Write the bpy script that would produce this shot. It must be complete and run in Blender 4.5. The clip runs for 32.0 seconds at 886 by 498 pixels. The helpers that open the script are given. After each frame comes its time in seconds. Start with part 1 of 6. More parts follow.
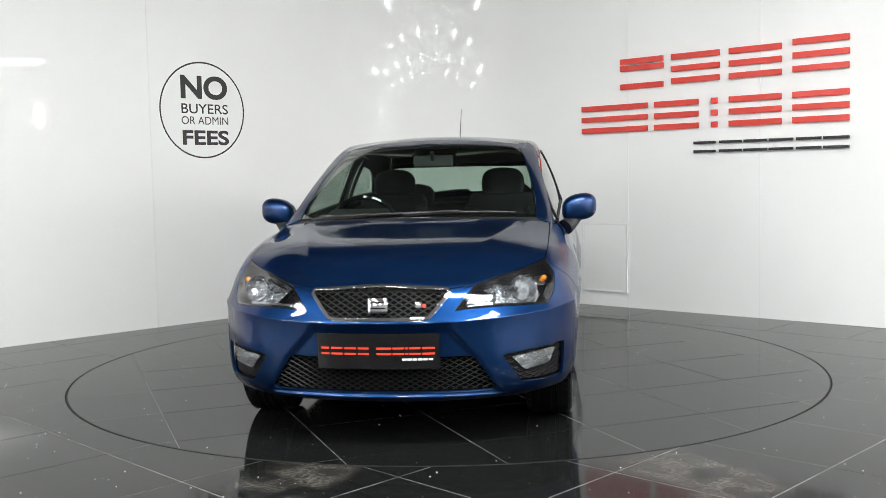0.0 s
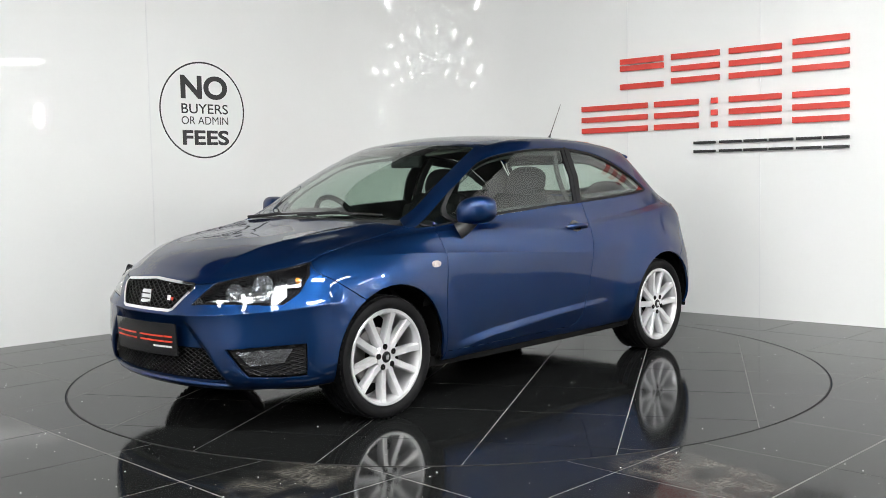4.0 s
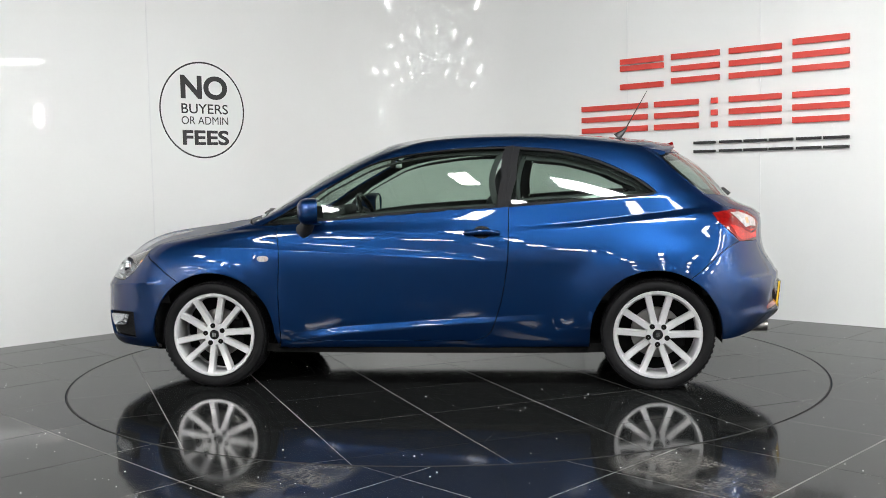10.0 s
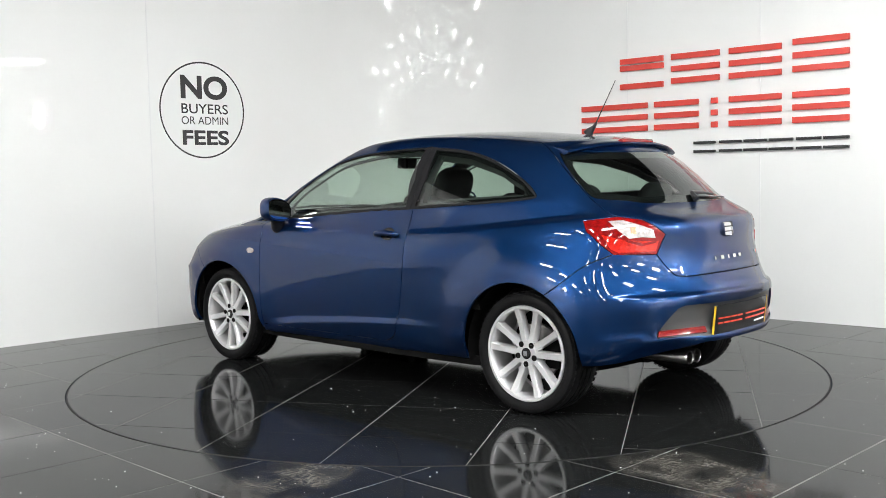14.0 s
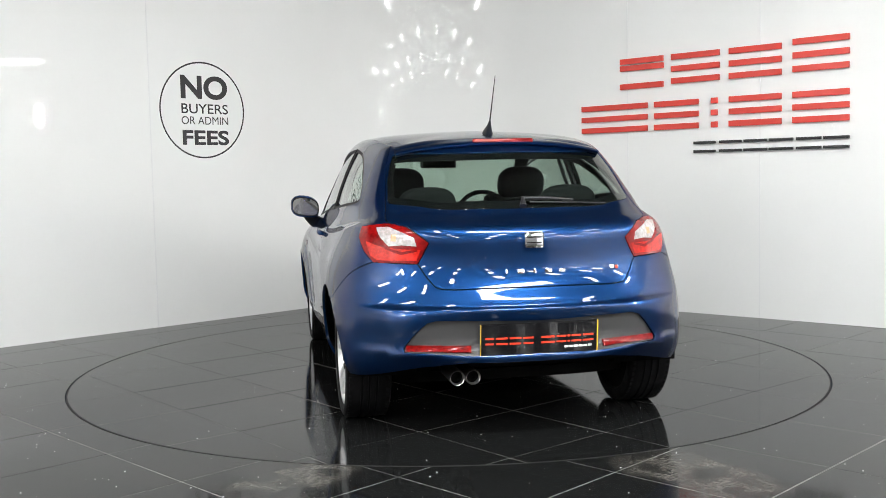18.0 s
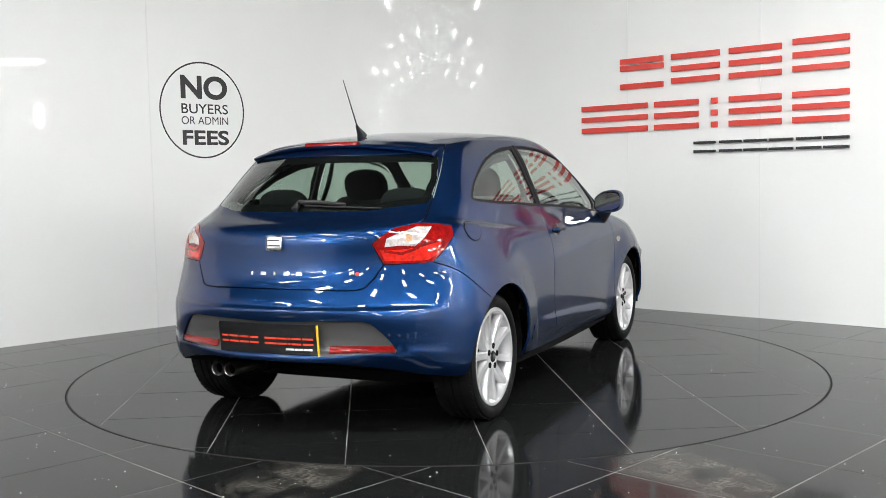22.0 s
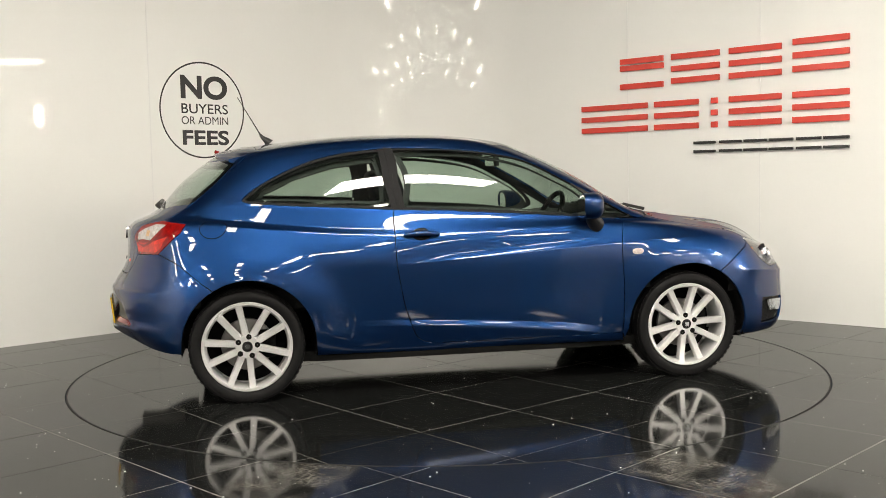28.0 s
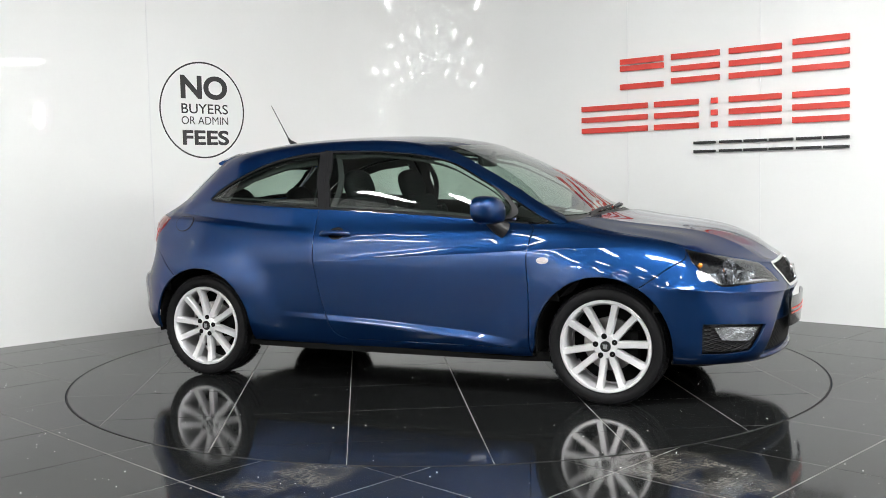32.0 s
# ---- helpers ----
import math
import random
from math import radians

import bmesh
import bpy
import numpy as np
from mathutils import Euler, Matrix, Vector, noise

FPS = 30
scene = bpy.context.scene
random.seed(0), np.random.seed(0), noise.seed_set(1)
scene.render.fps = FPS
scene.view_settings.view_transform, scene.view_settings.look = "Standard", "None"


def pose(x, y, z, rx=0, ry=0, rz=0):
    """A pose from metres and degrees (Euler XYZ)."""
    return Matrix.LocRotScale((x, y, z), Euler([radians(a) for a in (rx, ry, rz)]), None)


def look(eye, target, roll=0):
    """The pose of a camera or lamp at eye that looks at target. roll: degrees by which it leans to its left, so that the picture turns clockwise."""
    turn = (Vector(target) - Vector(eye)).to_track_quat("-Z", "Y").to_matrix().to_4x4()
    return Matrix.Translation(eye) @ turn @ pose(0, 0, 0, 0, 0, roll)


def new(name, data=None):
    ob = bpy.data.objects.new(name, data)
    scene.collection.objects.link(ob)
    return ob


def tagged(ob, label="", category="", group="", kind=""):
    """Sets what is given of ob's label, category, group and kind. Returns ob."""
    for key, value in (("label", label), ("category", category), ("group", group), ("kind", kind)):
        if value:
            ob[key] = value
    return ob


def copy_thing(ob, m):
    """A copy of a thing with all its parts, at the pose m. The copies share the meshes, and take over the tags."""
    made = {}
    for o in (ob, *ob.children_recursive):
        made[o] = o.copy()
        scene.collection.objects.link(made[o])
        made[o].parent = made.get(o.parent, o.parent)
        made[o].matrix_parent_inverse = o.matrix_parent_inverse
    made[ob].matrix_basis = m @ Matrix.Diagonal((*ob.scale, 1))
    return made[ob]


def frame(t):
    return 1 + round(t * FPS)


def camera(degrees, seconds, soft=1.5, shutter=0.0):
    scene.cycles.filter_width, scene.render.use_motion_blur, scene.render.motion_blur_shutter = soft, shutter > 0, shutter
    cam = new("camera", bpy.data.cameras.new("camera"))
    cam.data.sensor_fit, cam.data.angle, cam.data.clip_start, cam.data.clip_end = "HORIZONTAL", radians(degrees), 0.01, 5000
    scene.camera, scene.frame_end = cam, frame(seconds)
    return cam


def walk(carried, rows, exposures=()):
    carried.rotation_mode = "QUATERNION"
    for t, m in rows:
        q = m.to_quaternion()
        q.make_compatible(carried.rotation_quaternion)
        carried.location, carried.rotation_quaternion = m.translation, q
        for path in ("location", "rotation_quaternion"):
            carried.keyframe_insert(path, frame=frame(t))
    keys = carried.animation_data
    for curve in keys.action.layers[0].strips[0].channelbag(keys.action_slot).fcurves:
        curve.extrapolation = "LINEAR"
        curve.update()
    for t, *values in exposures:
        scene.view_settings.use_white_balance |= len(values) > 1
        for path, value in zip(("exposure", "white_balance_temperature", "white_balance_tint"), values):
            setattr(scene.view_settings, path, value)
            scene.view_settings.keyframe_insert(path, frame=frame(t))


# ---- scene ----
from mathutils.bvhtree import BVHTree
from mathutils.geometry import delaunay_2d_cdt

# ---------------------------------------------------------------- camera
cam = camera(47.84, 32.0, soft=0.85)
EYE = (0.0, -6.2167, 1.1649)
CAM = look(EYE, (EYE[0] - 0.002485 * 6, EYE[1] + 0.997456 * 6, EYE[2] - 0.071244 * 6), -1.14)
walk(cam, [(0.0, CAM), (32.0, CAM)],
     exposures=[(0.0, 0.03, 6500, 10), (6.0, 0.0, 6500, 10), (8.0, -0.08, 6500, 10), (10.0, -0.05, 6500, 10), (13.0, 0.1, 6500, 10),
                (17.0, 0.03, 6500, 10), (23.0, 0.0, 6500, 10), (25.5, -0.1, 6500, 10), (27.3, -0.12, 7650, 10), (29.0, -0.08, 7400, 10),
                (30.0, 0.0, 7150, 10), (31.0, 0.06, 6800, 10), (31.6, 0.08, 6500, 10), (32.0, 0.08, 6500, 10)])


def heading(t):
    """The turntable's angle in degrees at t seconds."""
    return -97.34 - 8.967 * t


# ---------------------------------------------------------------- world and light
world = bpy.data.worlds.new("world")
scene.world = world
world.use_nodes = True
world.node_tree.nodes["Background"].inputs[0].default_value = (0.8, 0.9, 1.0, 1)
world.node_tree.nodes["Background"].inputs[1].default_value = 0.05


# ---------------------------------------------------------------- materials
def material(name, color, rough=0.5, metal=0.0, coat=0.0, spec=0.5, grain=0.0, grain_size=40.0, bump=0.0, bump_size=200.0,
             wear=0.0, wear_size=3.0, coat_rough=0.03):
    """A Principled material with colour grain, larger stains and fine bump."""
    m = bpy.data.materials.new(name)
    m.use_nodes = True
    nt = m.node_tree
    b = nt.nodes["Principled BSDF"]
    b.inputs["Base Color"].default_value = (*color, 1)
    b.inputs["Roughness"].default_value = rough
    b.inputs["Metallic"].default_value = metal
    b.inputs["Coat Weight"].default_value = coat
    b.inputs["Coat Roughness"].default_value = coat_rough
    b.inputs["Coat IOR"].default_value = 1.6
    b.inputs["Specular IOR Level"].default_value = spec
    pos = nt.nodes.new("ShaderNodeTexCoord").outputs["Object"]

    def noise_node(scale, detail=4.0):
        n = nt.nodes.new("ShaderNodeTexNoise")
        n.inputs["Scale"].default_value = scale
        n.inputs["Detail"].default_value = detail
        nt.links.new(pos, n.inputs["Vector"])
        return n.outputs["Fac"]

    def ramp(src, lo, hi):
        n = nt.nodes.new("ShaderNodeMapRange")
        n.inputs[1].default_value, n.inputs[2].default_value = 0.3, 0.7
        n.inputs[3].default_value, n.inputs[4].default_value = lo, hi
        nt.links.new(src, n.inputs[0])
        return n.outputs[0]

    if grain or wear:
        a = ramp(noise_node(grain_size), 1 - grain, 1 + grain)
        c = ramp(noise_node(wear_size), 1 - wear, 1 + wear)
        mul = nt.nodes.new("ShaderNodeMath")
        mul.operation = "MULTIPLY"
        nt.links.new(a, mul.inputs[0])
        nt.links.new(c, mul.inputs[1])
        mix = nt.nodes.new("ShaderNodeVectorMath")
        mix.operation = "SCALE"
        mix.inputs[0].default_value = color
        nt.links.new(mul.outputs[0], mix.inputs["Scale"])
        nt.links.new(mix.outputs[0], b.inputs["Base Color"])
        r = ramp(noise_node(wear_size * 1.7), rough * (1 - wear * 0.8), rough * (1 + wear * 0.8))
        nt.links.new(r, b.inputs["Roughness"])
    if bump:
        n = nt.nodes.new("ShaderNodeBump")
        n.inputs["Strength"].default_value = bump
        n.inputs["Distance"].default_value = 0.002
        nt.links.new(noise_node(bump_size, 2.0), n.inputs["Height"])
        nt.links.new(n.outputs[0], b.inputs["Normal"])
    return m


def glow(name, color, strength):
    m = bpy.data.materials.new(name)
    m.use_nodes = True
    nt = m.node_tree
    nt.nodes.remove(nt.nodes["Principled BSDF"])
    e = nt.nodes.new("ShaderNodeEmission")
    e.inputs[0].default_value, e.inputs[1].default_value = (*color, 1), strength
    nt.links.new(e.outputs[0], nt.nodes["Material Output"].inputs[0])
    return m


def pane_glass(name, tint, gloss=1.0, base=0.075):
    """A thin pane: tinted see-through with a mirror-like surface by Fresnel."""
    m = bpy.data.materials.new(name)
    m.use_nodes = True
    nt = m.node_tree
    nt.nodes.remove(nt.nodes["Principled BSDF"])
    t = nt.nodes.new("ShaderNodeBsdfTransparent")
    t.inputs[0].default_value = (*tint, 1)
    g = nt.nodes.new("ShaderNodeBsdfGlossy")
    g.inputs["Roughness"].default_value = 0.0
    g.inputs["Color"].default_value = (gloss, gloss, gloss, 1)
    lw = nt.nodes.new("ShaderNodeLayerWeight")
    lw.inputs[0].default_value = 0.5
    pw = nt.nodes.new("ShaderNodeMath")
    pw.operation = "POWER"
    pw.inputs[1].default_value = 4.5
    nt.links.new(lw.outputs["Facing"], pw.inputs[0])
    f = nt.nodes.new("ShaderNodeMath")
    f.operation = "MULTIPLY_ADD"
    f.inputs[1].default_value, f.inputs[2].default_value = 1 - base, base
    nt.links.new(pw.outputs[0], f.inputs[0])
    mix = nt.nodes.new("ShaderNodeMixShader")
    nt.links.new(f.outputs[0], mix.inputs[0])
    nt.links.new(t.outputs[0], mix.inputs[1])
    nt.links.new(g.outputs[0], mix.inputs[2])
    nt.links.new(mix.outputs[0], nt.nodes["Material Output"].inputs[0])
    return m


PAINT = material("blue_metallic_paint", (0.0050, 0.0300, 0.110), 0.36, 0.88, coat=1.0, spec=0.1, grain=0.12, grain_size=1400, coat_rough=0.003)
PAINT.node_tree.nodes["Principled BSDF"].inputs["Coat IOR"].default_value = 1.42
PAINT.node_tree.nodes["Principled BSDF"].inputs["Specular Tint"].default_value = (0.03, 0.08, 0.22, 1)
BLACK_PLASTIC = material("black_plastic", (0.012, 0.012, 0.013), 0.45, bump=0.15, bump_size=600)
MESH_BLACK = material("black_mesh_plastic", (0.006, 0.006, 0.006), 0.4, spec=0.25)
GLOSS_BLACK = material("gloss_black", (0.008, 0.008, 0.009), 0.08)
DARK = material("dark_underside", (0.004, 0.004, 0.004), 0.85, spec=0.08)
GREY_PLASTIC = material("grey_diffuser_plastic", (0.045, 0.045, 0.046), 0.5, bump=0.1, bump_size=500)
TRIM = material("satin_trim", (0.012, 0.012, 0.013), 0.5, spec=0.07)
REFLECTOR = material("silvered_reflector", (0.42, 0.43, 0.45), 0.16, 1.0, wear=0.1, wear_size=30)
FACET = material("faceted_reflector", (0.58, 0.59, 0.61), 0.15, 1.0, bump=0.35, bump_size=38, wear=0.1, wear_size=30)
FACET.node_tree.nodes["Bump"].inputs["Distance"].default_value = 0.012
CHROME = material("chrome", (0.75, 0.76, 0.78), 0.08, 1.0)
STEEL = material("exhaust_steel", (0.36, 0.35, 0.34), 0.28, 1.0)
ALLOY = material("silver_alloy", (0.70, 0.70, 0.71), 0.32, 0.65, coat=0.4, grain=0.04, grain_size=300, wear=0.04, wear_size=12)
RUBBER = material("tyre_rubber", (0.0055, 0.0055, 0.006), 0.6, spec=0.12, grain=0.25, grain_size=120, wear=0.2, wear_size=9, bump=0.2, bump_size=300)
CLOTH = material("black_seat_cloth", (0.018, 0.018, 0.02), 0.9, spec=0.2, grain=0.3, grain_size=300, bump=0.4, bump_size=900)
DASH = material("dashboard_plastic", (0.03, 0.03, 0.032), 0.6, bump=0.3, bump_size=700)
HEADLINER = material("grey_headliner", (0.28, 0.28, 0.26), 0.9, grain=0.06)
WALL_WHITE = material("glossy_white_panel", (0.80, 0.81, 0.80), 0.022, spec=0.24, wear=0.012, wear_size=1.2, grain=0.004)
WHITE_TRIM = material("white_joint_strip", (0.78, 0.79, 0.79), 0.2)
RED = material("red_acrylic", (0.62, 0.045, 0.03), 0.3, grain=0.03)
RED_INK = material("red_print", (0.75, 0.05, 0.02), 0.35)
BLACK_INK = material("black_vinyl", (0.012, 0.012, 0.013), 0.35, grain=0.1)
WHITE_INK = material("white_print", (0.75, 0.75, 0.75), 0.4)
YELLOW = material("yellow_plate_edge", (0.65, 0.42, 0.02), 0.4)
CEILING = material("dark_ceiling_sheet", (0.09, 0.09, 0.09), 0.8, wear=0.2, wear_size=1.0)
HALL_WALL = material("grey_hall_wall", (0.13, 0.13, 0.13), 0.7, wear=0.1, wear_size=1.0)
PALE_WALL = material("pale_hall_wall", (0.76, 0.77, 0.76), 0.6, wear=0.05, wear_size=1.0)
GROUT = material("pale_grout", (0.27, 0.265, 0.25), 0.6, wear=0.35, wear_size=5)


def tile_material(name, scuffs):
    """Polished black porcelain: cloudy gloss, fine scratches and, where asked, worn pale tyre scuffs on the floor."""
    m = bpy.data.materials.new(name)
    m.use_nodes = True
    nt = m.node_tree
    bs = nt.nodes["Principled BSDF"]
    bs.inputs["Specular IOR Level"].default_value = 0.13
    geo = nt.nodes.new("ShaderNodeNewGeometry").outputs["Position"] if scuffs else nt.nodes.new("ShaderNodeTexCoord").outputs["Object"]

    def op(kind, a, b=None, clamp=False):
        n = nt.nodes.new("ShaderNodeMath")
        n.operation = kind
        n.use_clamp = clamp
        for i, v in enumerate((a, b)):
            if v is None:
                continue
            if isinstance(v, (int, float)):
                n.inputs[i].default_value = v
            else:
                nt.links.new(v, n.inputs[i])
        return n.outputs[0]

    def grains(scale, stretch=(1, 1, 1), turn=0.0, detail=5.0):
        mp = nt.nodes.new("ShaderNodeMapping")
        mp.inputs["Scale"].default_value = stretch
        mp.inputs["Rotation"].default_value = (0, 0, radians(turn))
        nt.links.new(geo, mp.inputs["Vector"])
        n = nt.nodes.new("ShaderNodeTexNoise")
        n.inputs["Scale"].default_value = scale
        n.inputs["Detail"].default_value = detail
        nt.links.new(mp.outputs[0], n.inputs["Vector"])
        return n.outputs["Fac"]

    cloud = grains(2.2)
    fine = grains(26)
    scratch = op("MULTIPLY", op("SUBTRACT", grains(30, (1, 14, 1), 20), 0.60, True), 5.0, True)
    smear = op("MULTIPLY", op("SUBTRACT", grains(5.5, (1, 3, 1), -30), 0.50, True), 2.8, True)
    dirt = op("MULTIPLY", scratch, smear)
    if scuffs:
        sep = nt.nodes.new("ShaderNodeSeparateXYZ")
        nt.links.new(geo, sep.inputs[0])
        for cx, cy, ang, la, lb in scuffs:
            ca, sa = math.cos(radians(ang)), math.sin(radians(ang))
            dx, dy = op("SUBTRACT", sep.outputs[0], cx), op("SUBTRACT", sep.outputs[1], cy)
            u = op("ADD", op("MULTIPLY", dx, ca / la), op("MULTIPLY", dy, sa / la))
            v = op("ADD", op("MULTIPLY", dx, -sa / lb), op("MULTIPLY", dy, ca / lb))
            r = op("ADD", op("POWER", op("ABSOLUTE", u), 3.0), op("POWER", op("ABSOLUTE", v), 3.0))
            mask = op("SUBTRACT", 1.35, r, True)
            streak = op("MULTIPLY", op("SUBTRACT", grains(52, (1, 5, 1), 90 - ang, 7.0), 0.40, True), 3.6, True)
            patch = op("MULTIPLY", op("SUBTRACT", grains(6.0), 0.36, True), 4.5, True)
            dirt = op("MAXIMUM", dirt, op("MULTIPLY", op("MULTIPLY", streak, patch), mask))
    mix = nt.nodes.new("ShaderNodeMix")
    mix.data_type = "RGBA"
    mix.inputs[6].default_value, mix.inputs[7].default_value = (0.0085, 0.009, 0.009, 1), (0.20, 0.185, 0.16, 1)
    nt.links.new(op("MULTIPLY", dirt, 0.62), mix.inputs[0])
    nt.links.new(mix.outputs[2], bs.inputs["Base Color"])
    rough = op("ADD", op("ADD", op("MULTIPLY", cloud, 0.09), op("MULTIPLY", fine, 0.02)), op("MULTIPLY", dirt, 0.35))
    nt.links.new(op("ADD", rough, 0.02), bs.inputs["Roughness"])
    return m


TILE = tile_material("black_polished_tile", [(-0.62, -2.38, 62, 0.30, 0.19), (0.95, -2.42, 118, 0.36, 0.22)])
TABLE_TILE = tile_material("turntable_tile", None)
RING = material("black_rubber_edge", (0.008, 0.008, 0.008), 0.6)
LAMP_GLOW = glow("tube_light", (1.0, 0.99, 0.97), 61.0)
DAYLIGHT = glow("daylight_skylight", (0.95, 0.98, 1.0), 66.0)
FLOOD = glow("flood_lamp", (1.0, 0.98, 0.95), 1000.0)
STRIP = glow("strip_light", (1.0, 0.98, 0.95), 40.0)
GLASS = pane_glass("green_tinted_glass", (0.60, 0.70, 0.64))
CLEAR = pane_glass("clear_lens", (0.95, 0.96, 0.97), 1.0, 0.05)
RED_LENS = material("red_lens", (0.17, 0.003, 0.003), 0.10, coat=0.2, spec=0.3, grain=0.25, grain_size=90, wear=0.3, wear_size=35)
RED_BRIGHT = material("bright_red_lens", (0.46, 0.012, 0.006), 0.08, coat=0.4, spec=0.3, grain=0.3, grain_size=80, wear=0.3, wear_size=28)
WHITE_LENS = material("pale_lens", (0.38, 0.345, 0.335), 0.06, coat=0.6, grain=0.2, grain_size=90, wear=0.25, wear_size=40)
PALE_AMBER = material("pale_amber_bulb", (0.46, 0.27, 0.15), 0.15, coat=0.4, grain=0.2, grain_size=90)
AMBER = material("amber_bulb", (0.8, 0.25, 0.02), 0.2)
MIRROR = material("mirror_glass", (0.8, 0.8, 0.8), 0.01, 1.0)


# ---------------------------------------------------------------- mesh helpers
def mesh_object(name, verts, faces, mat, parent=None, smooth=False, label=""):
    me = bpy.data.meshes.new(name)
    me.from_pydata([tuple(v) for v in verts], [], [tuple(f) for f in faces])
    me.materials.append(mat)
    if smooth:
        me.shade_smooth()
    me.update()
    ob = new(name, me)
    ob.parent = parent
    if label:
        ob["label"] = label
    return ob


def part(name, bm, mat, parent=None, label="", smooth=False):
    """Link a bmesh as one mesh object."""
    me = bpy.data.meshes.new(name)
    bm.normal_update()
    bm.to_mesh(me)
    bm.free()
    me.materials.append(mat)
    if smooth:
        me.shade_smooth()
        me.set_sharp_from_angle(angle=radians(35))
    ob = new(name, me)
    ob.parent = parent
    if label:
        ob["label"] = label
    return ob


def add_box(bm, size, m, bevel=0.0, seg=2):
    r = bmesh.ops.create_cube(bm, size=1.0, matrix=m @ Matrix.Diagonal((*size, 1)))
    if bevel:
        edges = {e for v in r["verts"] for e in v.link_edges}
        bmesh.ops.bevel(bm, geom=list(edges), offset=bevel, segments=seg, profile=0.6, affect="EDGES")
    return r["verts"]


def box(name, size, m, mat, parent=None, bevel=0.0, label="", seg=2):
    bm = bmesh.new()
    add_box(bm, size, m, bevel, seg)
    return part(name, bm, mat, parent, label, smooth=bevel > 0)


def lathe(bm, profile, axis_m, seg=48):
    """Turn (radius, height) pairs round the local z axis of axis_m."""
    rings = []
    for r, h in profile:
        rings.append([bm.verts.new(axis_m @ Vector((r * math.cos(2 * math.pi * i / seg), r * math.sin(2 * math.pi * i / seg), h)))
                      for i in range(seg)])
    for a, b in zip(rings, rings[1:]):
        for i in range(seg):
            j = (i + 1) % seg
            bm.faces.new((a[i], a[j], b[j], b[i]))
    return rings


def tube(bm, path, radius, seg=10, cap=True):
    """A tube along a list of points; radius may be a list."""
    pts = [Vector(p) for p in path]
    rings = []
    for i, p in enumerate(pts):
        d = (pts[min(i + 1, len(pts) - 1)] - pts[max(i - 1, 0)]).normalized()
        ref = Vector((0, 0, 1)) if abs(d.z) < 0.9 else Vector((1, 0, 0))
        a = d.cross(ref).normalized()
        b = d.cross(a).normalized()
        r = radius[i] if isinstance(radius, (list, tuple)) else radius
        rings.append([bm.verts.new(p + (a * math.cos(2 * math.pi * k / seg) + b * math.sin(2 * math.pi * k / seg)) * r) for k in range(seg)])
    for a, b in zip(rings, rings[1:]):
        for k in range(seg):
            bm.faces.new((a[k], a[(k + 1) % seg], b[(k + 1) % seg], b[k]))
    if cap:
        bm.faces.new(rings[0])
        bm.faces.new(rings[-1])


def prism(bm, outline, depth, m):
    """A solid from a flat outline (x, y) in m's plane, depth along its z."""
    lo = [bm.verts.new(m @ Vector((x, y, 0))) for x, y in outline]
    hi = [bm.verts.new(m @ Vector((x, y, depth))) for x, y in outline]
    bm.faces.new(lo[::-1])
    bm.faces.new(hi)
    n = len(outline)
    for i in range(n):
        bm.faces.new((lo[i], lo[(i + 1) % n], hi[(i + 1) % n], hi[i]))


def inside(px, py, poly):
    """Which of the points lie in the polygon."""
    res = np.zeros(len(px), bool)
    n = len(poly)
    for i in range(n):
        x0, y0 = poly[i]
        x1, y1 = poly[(i + 1) % n]
        if y0 == y1:
            continue
        cross = ((y0 > py) != (y1 > py)) & (px < (x1 - x0) * (py - y0) / (y1 - y0) + x0)
        res ^= cross
    return res


def fill(outer, holes, step, pad=0.5, extra=None):
    """Triangulate a flat region with inner points on a grid. Returns points and triangles."""
    outer = np.array(outer, float)
    holes = [np.array(h, float) for h in holes]
    loops = [outer] + holes
    lo, hi = outer.min(0), outer.max(0)
    gx, gy = np.meshgrid(np.arange(lo[0], hi[0], step), np.arange(lo[1], hi[1], step))
    g = np.stack([gx.ravel(), gy.ravel()], 1)
    fixed = 0
    if extra is not None:
        d = np.min((g[:, None, 0] - extra[None, :, 0]) ** 2 + (g[:, None, 1] - extra[None, :, 1]) ** 2, axis=1)
        g = np.concatenate([extra, g[d > (0.4 * step) ** 2]])
        fixed = len(extra)
    own = np.arange(len(g)) < fixed
    keep = inside(g[:, 0], g[:, 1], outer)
    for h in holes:
        keep &= ~inside(g[:, 0], g[:, 1], h)
    g, own = g[keep], own[keep]
    if len(g):
        b = np.concatenate(loops)
        d = np.min((g[:, None, 0] - b[None, :, 0]) ** 2 + (g[:, None, 1] - b[None, :, 1]) ** 2, axis=1)
        g = g[d > np.where(own, 0.003, pad * step) ** 2]
    verts, edges = [], []
    for lp in loops:
        k = len(verts)
        verts += [tuple(p) for p in lp]
        edges += [(k + i, k + (i + 1) % len(lp)) for i in range(len(lp))]
    verts += [tuple(p) for p in g]
    v, e, f, *_ = delaunay_2d_cdt([Vector(p) for p in verts], edges, [], 0, 1e-6)
    v = np.array([tuple(p) for p in v])
    tri = np.array([t for t in f if len(t) == 3])
    c = v[tri].mean(1)
    ok = inside(c[:, 0], c[:, 1], outer)
    for h in holes:
        ok &= ~inside(c[:, 0], c[:, 1], h)
    return v, tri[ok]


